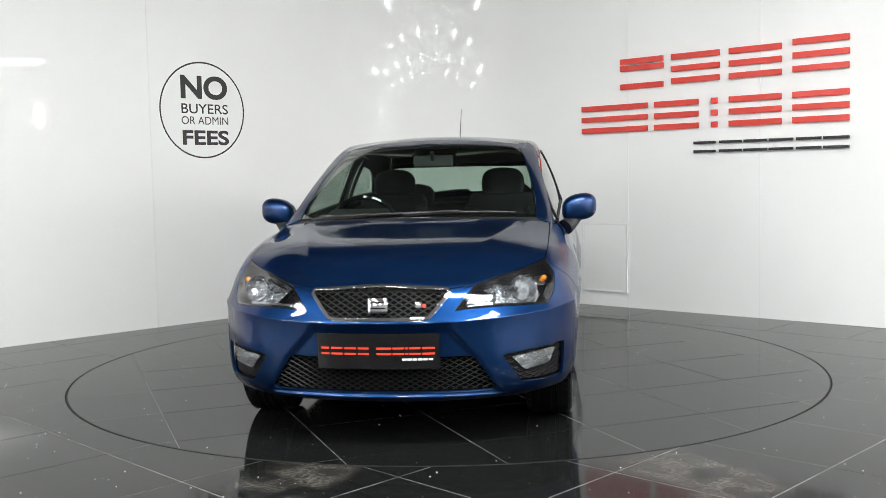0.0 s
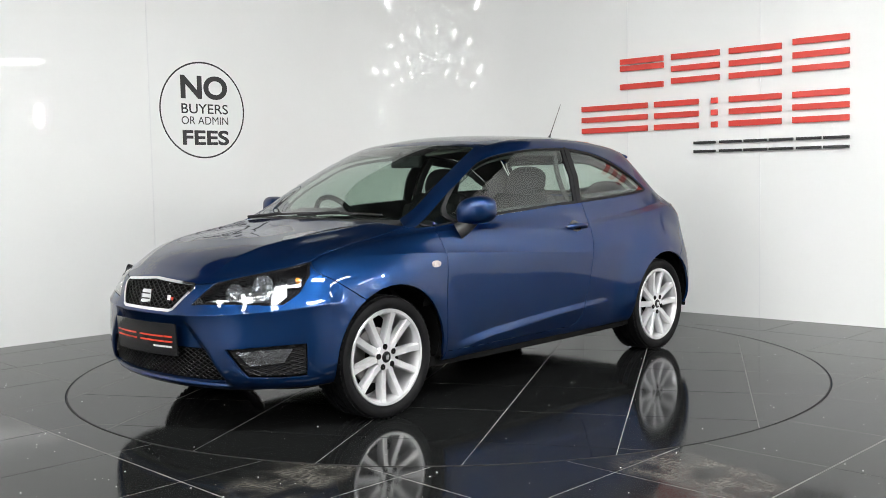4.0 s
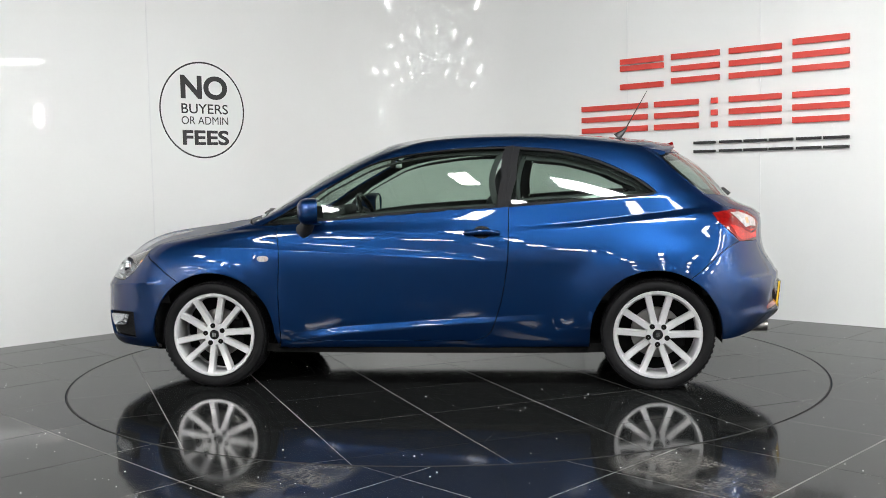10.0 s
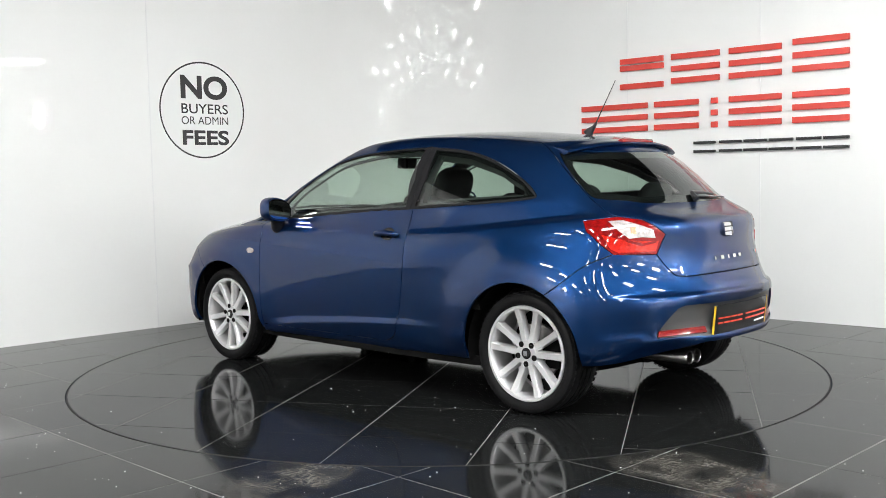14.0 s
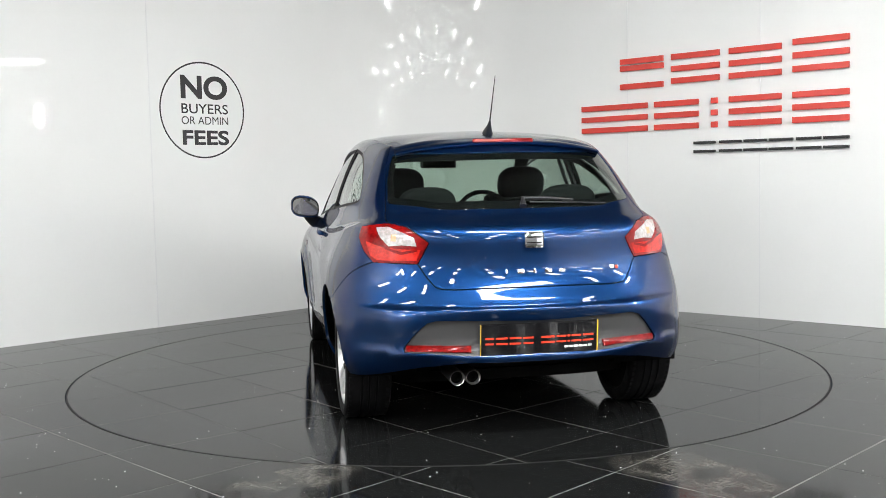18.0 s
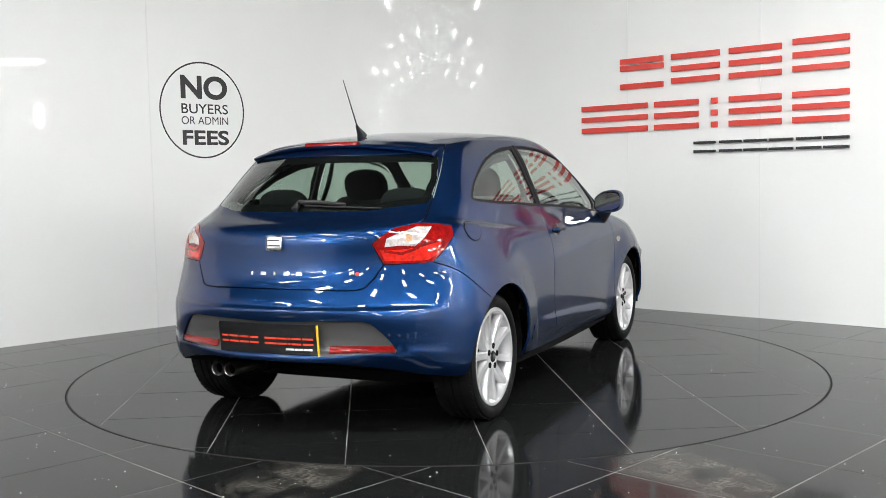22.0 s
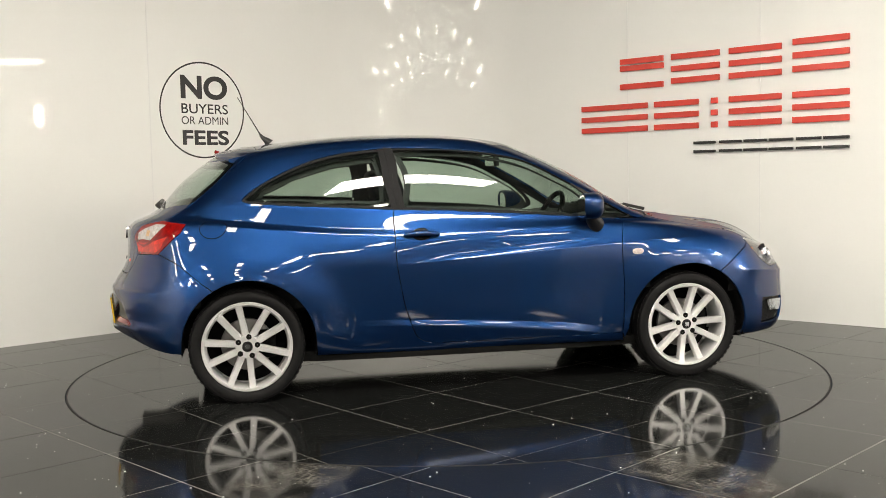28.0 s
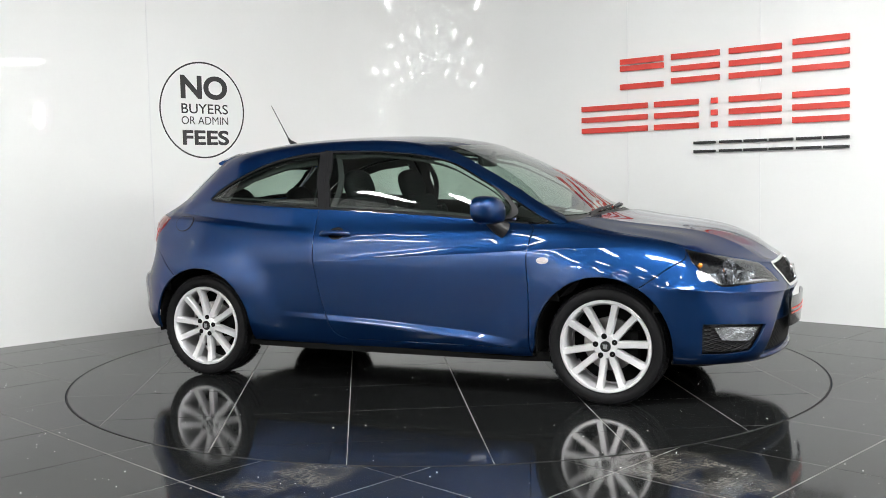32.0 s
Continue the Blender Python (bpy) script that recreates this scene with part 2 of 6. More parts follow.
def smooth_line(pts, n=8, closed=False):
    """A Catmull-Rom curve through points of any dimension."""
    p = [np.array(q, float) for q in pts]
    out = []
    m = len(p)
    last = m if closed else m - 1
    for i in range(last):
        p0 = p[(i - 1) % m] if closed or i > 0 else 2 * p[0] - p[1]
        p1, p2 = p[i], p[(i + 1) % m]
        p3 = p[(i + 2) % m] if closed or i + 2 < m else 2 * p[m - 1] - p[m - 2]
        for k in range(n):
            t = k / n
            out.append(0.5 * (2 * p1 + (p2 - p0) * t + (2 * p0 - 5 * p1 + 4 * p2 - p3) * t * t + (3 * p1 - p0 - 3 * p2 + p3) * t ** 3))
    if not closed:
        out.append(p[-1])
    return [tuple(q) for q in out]
# ---------------------------------------------------------------- room: floor, turntable, walls
DISC_R = 2.245
TILE_W = 0.6


def tiles_region(mat, angle, off_a, off_b, keep, cut, parent, top):
    """Square floor tiles with recessed joints; keep(p): is a tile centre wanted; cut: None or ('in'|'out', radius)."""
    ca, sa = math.cos(radians(angle)), math.sin(radians(angle))
    g = 0.0017
    shared = None
    far_v, far_f = [], []
    for i in range(-27, 20):
        for j in range(-27, 20):
            u0, v0 = i * TILE_W + off_a, j * TILE_W + off_b
            sq = [(u0 + g, v0 + g), (u0 + TILE_W - g, v0 + g), (u0 + TILE_W - g, v0 + TILE_W - g), (u0 + g, v0 + TILE_W - g)]
            w = [(u * ca - v * sa, u * sa + v * ca) for u, v in sq]
            c = (sum(p[0] for p in w) / 4, sum(p[1] for p in w) / 4)
            if not keep(c):
                continue
            rad = [math.hypot(*p) for p in w]
            near = min(rad)
            whole = True
            if cut:
                kind, r = cut
                cd = math.hypot(*c)
                if kind == "in" and near > r and cd > r:
                    continue
                if kind == "out" and max(rad) < r:
                    continue
                whole = (kind == "in" and max(rad) < r) or (kind == "out" and cd > r + 0.45)
            if whole and (c[1] < -4.6 or abs(c[0]) > 4.0):
                far_f.append(tuple(len(far_v) + k for k in range(4)))
                far_v += [(p[0], p[1], top) for p in w]
            elif whole:
                if shared is None:
                    h = TILE_W / 2 - g
                    b = 0.0015
                    vs = [(x * (h - q), y * (h - q), z) for q, z in ((0, -0.008), (0, -b), (b, 0)) for x, y in ((-1, -1), (1, -1), (1, 1), (-1, 1))]
                    fs = [(8, 9, 10, 11)] + [(k + i2, k + (i2 + 1) % 4, k + 4 + (i2 + 1) % 4, k + 4 + i2) for k in (0, 4) for i2 in range(4)]
                    shared = bpy.data.meshes.new("tile")
                    shared.from_pydata(vs, [], fs)
                    shared.materials.append(mat)
                ob = new("tile", shared)
                ob.parent = parent
                ob.matrix_basis = pose(c[0], c[1], top, 0, 0, angle)
            else:
                edge = []
                for k in range(4):
                    a, b2 = w[k], w[(k + 1) % 4]
                    edge += [(a[0] + (b2[0] - a[0]) * q / 6, a[1] + (b2[1] - a[1]) * q / 6) for q in range(6)]
                circ = [(r * math.cos(2 * math.pi * q / 240), r * math.sin(2 * math.pi * q / 240)) for q in range(240)]
                circ = [p for p in circ if math.hypot(p[0] - c[0], p[1] - c[1]) < 0.6]
                allv = edge + circ
                ed = [(q, (q + 1) % 24) for q in range(24)]
                n0 = len(edge)
                for q in range(len(circ)):
                    nx = (q + 1) % len(circ)
                    if math.hypot(circ[q][0] - circ[nx][0], circ[q][1] - circ[nx][1]) < 0.1:
                        ed.append((n0 + q, n0 + nx))
                v, e, f, *_ = delaunay_2d_cdt([Vector(p) for p in allv], ed, [], 0, 1e-6)
                v = np.array([tuple(p) for p in v])
                tri = np.array([t for t in f if len(t) == 3])
                cc = v[tri].mean(1)
                ok = inside(cc[:, 0], cc[:, 1], w)
                rr = np.hypot(cc[:, 0], cc[:, 1])
                ok &= (rr < r) if kind == "in" else (rr > r)
                if not ok.any():
                    continue
                tri = tri[ok]
                used = np.unique(tri)
                remap = {int(a): b2 for b2, a in enumerate(used)}
                ob = mesh_object("tile", [(v[a][0], v[a][1], top) for a in used], [[remap[int(a)] for a in t] for t in tri], mat, parent)
    if far_f:
        ob = mesh_object("far_tiles", far_v, far_f, mat, parent)
        ob["kind"] = "stuff"


def ring_mesh(bm, r0, r1, z0, z1, seg=180):
    """A flat-topped ring of rectangular section."""
    rows = []
    for r, z in ((r0, z0), (r0, z1), (r1, z1), (r1, z0)):
        rows.append([bm.verts.new((r * math.cos(2 * math.pi * k / seg), r * math.sin(2 * math.pi * k / seg), z)) for k in range(seg)])
    for a, b in zip(rows, rows[1:]):
        for k in range(seg):
            bm.faces.new((a[k], b[k], b[(k + 1) % seg], a[(k + 1) % seg]))


def build_floor():
    bm = bmesh.new()
    # one screed sheet with a round hole for the turntable
    seg = 180
    inner = [bm.verts.new((2.256 * math.cos(2 * math.pi * k / seg), 2.256 * math.sin(2 * math.pi * k / seg), -0.0011)) for k in range(seg)]
    outer = []
    for k in range(seg):
        a = 2 * math.pi * k / seg
        q = 11.0 / max(abs(math.cos(a)), abs(math.sin(a)))
        outer.append(bm.verts.new((q * math.cos(a), q * math.sin(a) - 3.0, -0.0011)))
    for k in range(seg):
        bm.faces.new((inner[k], outer[k], outer[(k + 1) % seg], inner[(k + 1) % seg]))
    floor = part("floor", bm, GROUT)
    tagged(floor, "black polished tile floor with pale joints", "floor", kind="structure")
    tiles_region(TILE, 45.5, -0.04, -0.925, lambda c: -13.2 < c[1] < 4.2 and abs(c[0]) < 7.7, ("out", 2.256), floor, 0.0)
    return floor


def build_turntable():
    bm = bmesh.new()
    r = bmesh.ops.create_circle(bm, cap_ends=True, segments=180, radius=DISC_R, matrix=pose(0, 0, -0.0011))
    table = part("turntable", bm, GROUT)
    tagged(table, "round black tiled turntable set flush in the floor", "turntable")
    tiles_region(TABLE_TILE, 29.0, -0.002, -0.004, lambda c: True, ("in", DISC_R - 0.004), table, 0.0)
    bm = bmesh.new()
    ring_mesh(bm, DISC_R - 0.003, DISC_R + 0.003, -0.02, 0.0006)
    part("edge_ring", bm, RING, table, "thin black edge ring")
    return table


WALL_H = 3.7
CORNER = (-0.13, 3.96)


def wall_path():
    """The showroom wall in plan: two straight runs joined by a wide rounded corner."""
    a, c, b = Vector((-5.6, -1.36)), Vector(CORNER), Vector((5.6, -1.03))
    da, db = (a - c).normalized(), (b - c).normalized()
    half = da.angle(db) / 2
    r = 1.3
    t = r / math.tan(half)
    p0, p1 = c + da * t, c + db * t
    mid = (da + db).normalized()
    o = c + mid * (r / math.sin(half))
    a0 = math.atan2(*(p0 - o).yx)
    a1 = math.atan2(*(p1 - o).yx)
    if a1 > a0:
        a0 += 2 * math.pi
    arc = [o + Vector((math.cos(a0 + (a1 - a0) * k / 24), math.sin(a0 + (a1 - a0) * k / 24))) * r for k in range(25)]
    return [a] + arc + [b]


def build_walls():
    path = wall_path()
    n = len(path)
    inner, outer = [], []
    for i, p in enumerate(path):
        d = (path[min(i + 1, n - 1)] - path[max(i - 1, 0)]).normalized()
        out = Vector((-d.y, d.x))
        inner.append(p)
        outer.append(p + out * 0.12)
    verts = [(p.x, p.y, z) for ring in (inner, outer) for z in (0.0, WALL_H) for p in ring]
    faces = []
    for i in range(n - 1):
        faces.append((i, i + 1, n + i + 1, n + i))
        faces.append((2 * n + i + 1, 2 * n + i, 3 * n + i, 3 * n + i + 1))
        faces.append((n + i, n + i + 1, 3 * n + i + 1, 3 * n + i))
    wall = mesh_object("wall_north", verts, faces, WALL_WHITE, smooth=True)
    wall.data.set_sharp_from_angle(angle=radians(30))
    tagged(wall, "glossy white panelled showroom wall with rounded corner", "wall", kind="structure")
    return wall


LEFT_A, LEFT_B = Vector((-3.24, 0.94)), Vector((-1.43, 2.70))
RIGHT_A, RIGHT_B = Vector((1.23, 2.78)), Vector((3.22, 1.05))


def wall_frame(left, u, z, lift=0.0):
    """A pose on a wall: x along it to the camera's right, y up, z out of the wall towards the room."""
    path = wall_path()
    a, b = (path[0], path[1]) if left else (path[-2], path[-1])
    org = LEFT_A if left else RIGHT_A
    d = (b - a).normalized()
    base = a + d * ((org - a).dot(d) + u)
    nrm = Vector((d.y, -d.x))
    m = Matrix(((d.x, 0, nrm.x, base.x + nrm.x * lift), (d.y, 0, nrm.y, base.y + nrm.y * lift), (0, 1, 0, z), (0, 0, 0, 1)))
    return m


def build_room_rest():
    """The dark hall behind the camera, out of view: ceiling, back wall, side walls and a rooflight."""
    ceil = box("ceiling", (16, 18, 0.15), pose(0, -4.5, 5.2), CEILING)
    tagged(ceil, "dark sheet ceiling of the hall", "ceiling", kind="structure")
    for nm, size, m in (("wall_south", (16, 0.2, 5.2), pose(0, -13.4, 2.6)), ("wall_west", (0.2, 18, 5.2), pose(-7.9, -4.5, 2.6)),
                        ("wall_east", (0.2, 18, 5.2), pose(7.9, -4.5, 2.6)), ("wall_back", (16, 0.2, 5.2), pose(0, 4.5, 2.6))):
        pale = nm in ("wall_west", "wall_east")
        w = box(nm, size, m, PALE_WALL if pale else HALL_WALL)
        tagged(w, "plain off-white hall wall" if pale else "plain dark grey hall wall", "wall", kind="structure")
    sky = box("skylight", (2.8, 0.75, 0.05), pose(1.75, -4.9, 5.09), DAYLIGHT)
    tagged(sky, "long bright rooflight panel in the dark ceiling", "skylight", kind="structure")


def flood_lamp():
    """A tall narrow work lamp on a slim stand."""
    bm = bmesh.new()
    tube(bm, [(0, 0, 0.0), (0, 0, 2.02)], 0.018, 10)
    for k in range(3):
        a = 2 * math.pi * k / 3
        tube(bm, [(0, 0, 0.35), (0.4 * math.cos(a), 0.4 * math.sin(a), 0.012)], 0.012, 8)
    st = part("lamp_stand", bm, BLACK_PLASTIC, smooth=True)
    tagged(st, "slim black lamp stand with a tall glowing head", "lamp", group="lamp stands")
    bm = bmesh.new()
    add_box(bm, (0.055, 0.055, 0.27), pose(0, 0, 2.22), 0.012)
    part("lamp_head", bm, FLOOD, st, "tall white glowing lamp head")
    return st


def ceiling_light(drop):
    """A long light tray hung by two rods of the given length, with two tubes behind one diffuser."""
    bm = bmesh.new()
    add_box(bm, (0.34, 1.22, 0.06), pose(0, 0, 0.04), 0.01)
    lamp = part("ceiling_light", bm, WHITE_TRIM, smooth=True)
    tagged(lamp, "ceiling light with a long glowing diffuser in a white tray", "light", group="ceiling lights")
    for y in (-0.45, 0.45):
        bm = bmesh.new()
        tube(bm, [(0, y, 0.05), (0, y, drop)], 0.006, 6)
        part("hanger", bm, BLACK_PLASTIC, lamp)
    box("diffuser", (0.28, 1.10, 0.05), pose(0, 0, -0.015), LAMP_GLOW, lamp, label="long glowing white diffuser")
    return lamp


def build_lights():
    # Lamps at x = -7.1 and 7.1, bar the first, are added to brighten the side walls.
    for y, z, xs in ((-3.9, 3.35, (7.1,)), (-6.3, 3.5, (-7.1, 7.1)), (-8.7, 3.4, (-7.1, 7.1)), (-4.4, 4.45, (-5.4, -3.2, -1.0, 4.9)), (-6.9, 4.1, (-5.6, -3.1, -0.7, 1.7, 4.2, 6.6)), (-9.4, 3.9, (-5.4, -3.0, -0.6, 1.8, 4.2, 6.6)),
                     (-11.9, 3.8, (-5.2, -2.8, -0.4, 2.0, 4.4, 6.8))):
        for x in xs:
            ceiling_light(5.135 - z).matrix_basis = pose(x, y, z)
    one = flood_lamp()
    one.matrix_basis = pose(4.6, -2.26, 0)
    copy_thing(one, pose(-3.7, -5.6, 0))


def wall_lights():
    """A row of small strip lights low on the hall's side wall."""
    first = None
    for y in (-3.56, -3.33, -3.02, -2.78):
        if first:
            copy_thing(first, pose(7.77, y, 1.62))
            continue
        bm = bmesh.new()
        add_box(bm, (0.03, 0.13, 0.06), pose(0, 0, 0), 0.006)
        first = part("wall_light", bm, WHITE_TRIM, smooth=True)
        tagged(first, "small white strip light on the grey hall wall", "light", group="wall lights")
        box("glowing_strip", (0.006, 0.10, 0.035), pose(-0.016, 0, 0), STRIP, first, label="glowing white strip")
        first.matrix_basis = pose(7.77, y, 1.62)


build_floor()
TABLE = build_turntable()
build_walls()
build_room_rest()
build_lights()
wall_lights()
# ---------------------------------------------------------------- car body form
# Rings of the left half from the nose's middle round the side to the tail's middle, bottom to roof.
RINGS = []


def ring(*pts):
    RINGS.append([pts[i:i + 3] for i in range(0, len(pts), 3)])


# lower edge
ring(1.97, 0, .20, 1.95, .22, .20, 1.90, .44, .205, 1.82, .60, .21, 1.70, .71, .215, 1.56, .765, .22, 1.235, .775, .23, .88, .775, .225, .45, .77, .225,
     0, .77, .225, -.45, .77, .225, -.85, .775, .23, -1.235, .785, .24, -1.55, .775, .26, -1.69, .655, .265, -1.805, .49, .29, -1.885, .25, .295, -1.905, 0, .295)
# lip and sill
ring(2.045, 0, .25, 2.03, .23, .25, 1.975, .46, .255, 1.875, .635, .265, 1.735, .74, .27, 1.575, .80, .275, 1.235, .815, .28, .88, .80, .265, .45, .792, .265,
     0, .79, .265, -.45, .792, .265, -.85, .803, .27, -1.235, .825, .28, -1.56, .79, .31, -1.72, .685, .335, -1.855, .50, .37, -1.95, .26, .375, -1.97, 0, .375)
# lower flank
ring(2.065, 0, .39, 2.05, .235, .39, 1.995, .47, .395, 1.885, .65, .40, 1.74, .755, .40, 1.58, .81, .40, 1.235, .836, .40, .88, .815, .39, .45, .81, .385,
     0, .808, .385, -.45, .812, .39, -.85, .822, .40, -1.235, .845, .41, -1.57, .80, .425, -1.752, .688, .435, -1.864, .54, .445, -1.935, .285, .45, -1.957, 0, .45)
# middle flank
ring(2.06, 0, .525, 2.045, .235, .525, 1.985, .465, .525, 1.875, .645, .525, 1.735, .755, .525, 1.58, .812, .525, 1.235, .842, .525, .88, .822, .525, .45, .82, .525,
     0, .82, .525, -.45, .825, .53, -.85, .832, .54, -1.235, .848, .55, -1.565, .802, .56, -1.745, .692, .56, -1.86, .535, .565, -1.94, .285, .57, -1.965, 0, .57)
# under the lamps
ring(2.045, 0, .615, 2.03, .23, .615, 1.965, .455, .615, 1.855, .63, .62, 1.72, .74, .625, 1.575, .805, .63, 1.235, .842, .635, .88, .828, .64, .45, .826, .64,
     0, .827, .645, -.45, .832, .65, -.85, .832, .655, -1.235, .838, .66, -1.55, .797, .66, -1.705, .70, .645, -1.84, .51, .635, -1.93, .265, .635, -1.955, 0, .635)
# nose edge and upper flank
ring(2.005, 0, .70, 1.985, .225, .70, 1.915, .44, .705, 1.81, .60, .71, 1.695, .71, .715, 1.56, .785, .72, 1.235, .83, .73, .88, .827, .735, .45, .826, .725,
     0, .828, .715, -.45, .834, .72, -.85, .830, .73, -1.235, .826, .745, -1.53, .785, .755, -1.675, .695, .745, -1.81, .50, .73, -1.882, .26, .725, -1.902, 0, .725)
# shoulder
ring(1.92, 0, .757, 1.895, .215, .756, 1.825, .42, .756, 1.735, .575, .765, 1.645, .672, .782, 1.53, .742, .797, 1.235, .797, .82, .88, .812, .815, .45, .815, .80,
     0, .818, .80, -.45, .824, .80, -.85, .815, .81, -1.235, .803, .83, -1.51, .762, .845, -1.66, .69, .845, -1.795, .49, .84, -1.866, .255, .84, -1.888, 0, .84)
# bonnet middle and upper shoulder
ring(1.66, 0, .868, 1.64, .21, .866, 1.59, .41, .858, 1.535, .56, .856, 1.48, .645, .848, 1.40, .705, .850, 1.17, .750, .872, .86, .775, .890, .45, .785, .88,
     0, .79, .88, -.45, .795, .885, -.85, .783, .90, -1.235, .768, .925, -1.47, .735, .94, -1.625, .665, .943, -1.775, .49, .945, -1.842, .25, .945, -1.862, 0, .945)
# foot of the glass
ring(1.12, 0, .953, 1.115, .21, .951, 1.095, .41, .942, 1.06, .56, .938, 1.03, .65, .934, 1.0, .70, .930, .93, .722, .928, .78, .735, .93, .42, .742, .945,
     0, .745, .97, -.45, .745, 1.0, -.85, .735, 1.022, -1.2, .705, 1.045, -1.40, .665, 1.045, -1.53, .600, 1.03, -1.635, .475, 1.022, -1.705, .25, 1.012, -1.728, 0, 1.008)
# middle of the glass
ring(.76, 0, 1.16, .755, .20, 1.157, .735, .39, 1.145, .71, .53, 1.13, .69, .60, 1.118, .66, .645, 1.11, .60, .668, 1.11, .50, .68, 1.115, .28, .69, 1.14,
     0, .69, 1.16, -.45, .685, 1.175, -.83, .67, 1.18, -1.10, .65, 1.175, -1.265, .63, 1.16, -1.385, .58, 1.145, -1.485, .465, 1.15, -1.57, .24, 1.155, -1.595, 0, 1.155)
# roof edge
ring(.37, 0, 1.341, .365, .18, 1.339, .35, .35, 1.331, .325, .48, 1.318, .30, .545, 1.306, .26, .575, 1.306, .20, .592, 1.316, .12, .60, 1.326, -.05, .605, 1.341, -.25, .605, 1.346, -.5, .60, 1.343, -.8, .59, 1.326, -1.02, .58, 1.306, -1.14, .57, 1.291, -1.235, .53, 1.286, -1.305, .43, 1.296, -1.365, .22, 1.306, -1.385, 0, 1.311)
# roof
ring(.22, 0, 1.386, .215, .14, 1.385, .20, .28, 1.380, .18, .38, 1.374, .15, .44, 1.367, .11, .47, 1.369, .04, .485, 1.379, -.03, .492, 1.386, -.15, .497, 1.394, -.3, .5, 1.398, -.5, .498, 1.397, -.75, .49, 1.386, -.93, .48, 1.369, -1.05, .47, 1.354, -1.15, .43, 1.344, -1.22, .35, 1.349, -1.25, .18, 1.354, -1.255, 0, 1.356)
# roof crown
ring(.08, 0, 1.410, .077, .06, 1.410, .07, .12, 1.409, .05, .17, 1.409, .02, .2, 1.409, -.02, .22, 1.411, -.07, .23, 1.414, -.12, .235, 1.416, -.22, .24, 1.419, -.35, .24, 1.421, -.5, .24, 1.419, -.65, .235, 1.413, -.8, .23, 1.403, -.9, .22, 1.394, -.97, .2, 1.388, -1.02, .16, 1.385, -1.05, .08, 1.384, -1.06, 0, 1.384)
ring(-.1, 0, 1.421, -.1, 0, 1.421, -.1, 0, 1.421, -.1, 0, 1.421, -.12, 0, 1.422, -.15, 0, 1.423, -.2, 0, 1.425, -.25, 0, 1.426, -.32, 0, 1.427, -.4, 0, 1.427, -.5, 0, 1.426, -.6, 0, 1.424, -.7, 0, 1.419, -.77, 0, 1.414, -.8, 0, 1.411, -.82, 0, 1.409, -.83, 0, 1.408, -.83, 0, 1.408)


def bspline(ctrl, u, periodic):
    """Uniform cubic B-spline along axis 0."""
    n = len(ctrl)
    i = np.floor(u).astype(int)
    if not periodic:
        i = np.clip(i, 0, n - 2)
    f = (u - i)[:, None, None]
    w = [(1 - f) ** 3 / 6, (3 * f ** 3 - 6 * f ** 2 + 4) / 6, (-3 * f ** 3 + 3 * f ** 2 + 3 * f + 1) / 6, f ** 3 / 6]
    out = 0
    for k in range(4):
        j = i - 1 + k
        if periodic:
            c = ctrl[j % n]
        else:
            lo, hi = 2 * ctrl[0] - ctrl[1], 2 * ctrl[-1] - ctrl[-2]
            c = np.where((j < 0)[:, None, None], lo[None], np.where((j > n - 1)[:, None, None], hi[None], ctrl[np.clip(j, 0, n - 1)]))
        out = out + w[k] * c
    return out


def through_points(p, periodic):
    """Control points whose spline runs (very nearly) through p."""
    c = p.copy()
    u = np.arange(len(p), dtype=float)
    for _ in range(6):
        c = c + (p - bspline(c, u, periodic))
    return c


half = np.array(RINGS)                       # rows, 18 stations, 3
mirror = half[:, 1:-1][:, ::-1] * np.array([1, -1, 1])
P = np.concatenate([half, mirror], 1)        # closed rings of 34 stations
C = through_points(P, False)                 # along the rows
C = through_points(C.transpose(1, 0, 2), True)  # stations first
N_ST, N_ROW = C.shape[0], C.shape[1]


def ledge_height(x):
    """Height of the crease low on the door."""
    return np.interp(-x, [-0.95, -0.83, -0.49, 0.0, 0.435, 0.75], [0.285, 0.305, 0.352, 0.387, 0.410, 0.420])


def swage_height(x):
    """Height of the crease that falls along the wing and door."""
    return np.interp(-x, [-1.6, -1.37, -1.0, 0.32, 0.9], [0.775, 0.806, 0.795, 0.712, 0.70])


def nose_crease(y):
    """Height of the crease across the front bumper."""
    return np.interp(np.abs(y), [0.18, 0.45, 0.68, 0.80], [0.556, 0.566, 0.585, 0.605])


def shoulder_height(x):
    """Height of the ledge under the rear side windows."""
    return np.interp(-x, [-0.2, 0.3, 0.79, 1.13, 1.44, 1.64], [0.862, 0.882, 0.910, 0.942, 0.974, 0.990])


def bonnet_ridge(x):
    """Distance of the bonnet's ridges from the middle."""
    return np.interp(x, [1.0, 1.5, 1.96], [0.565, 0.45, 0.315])


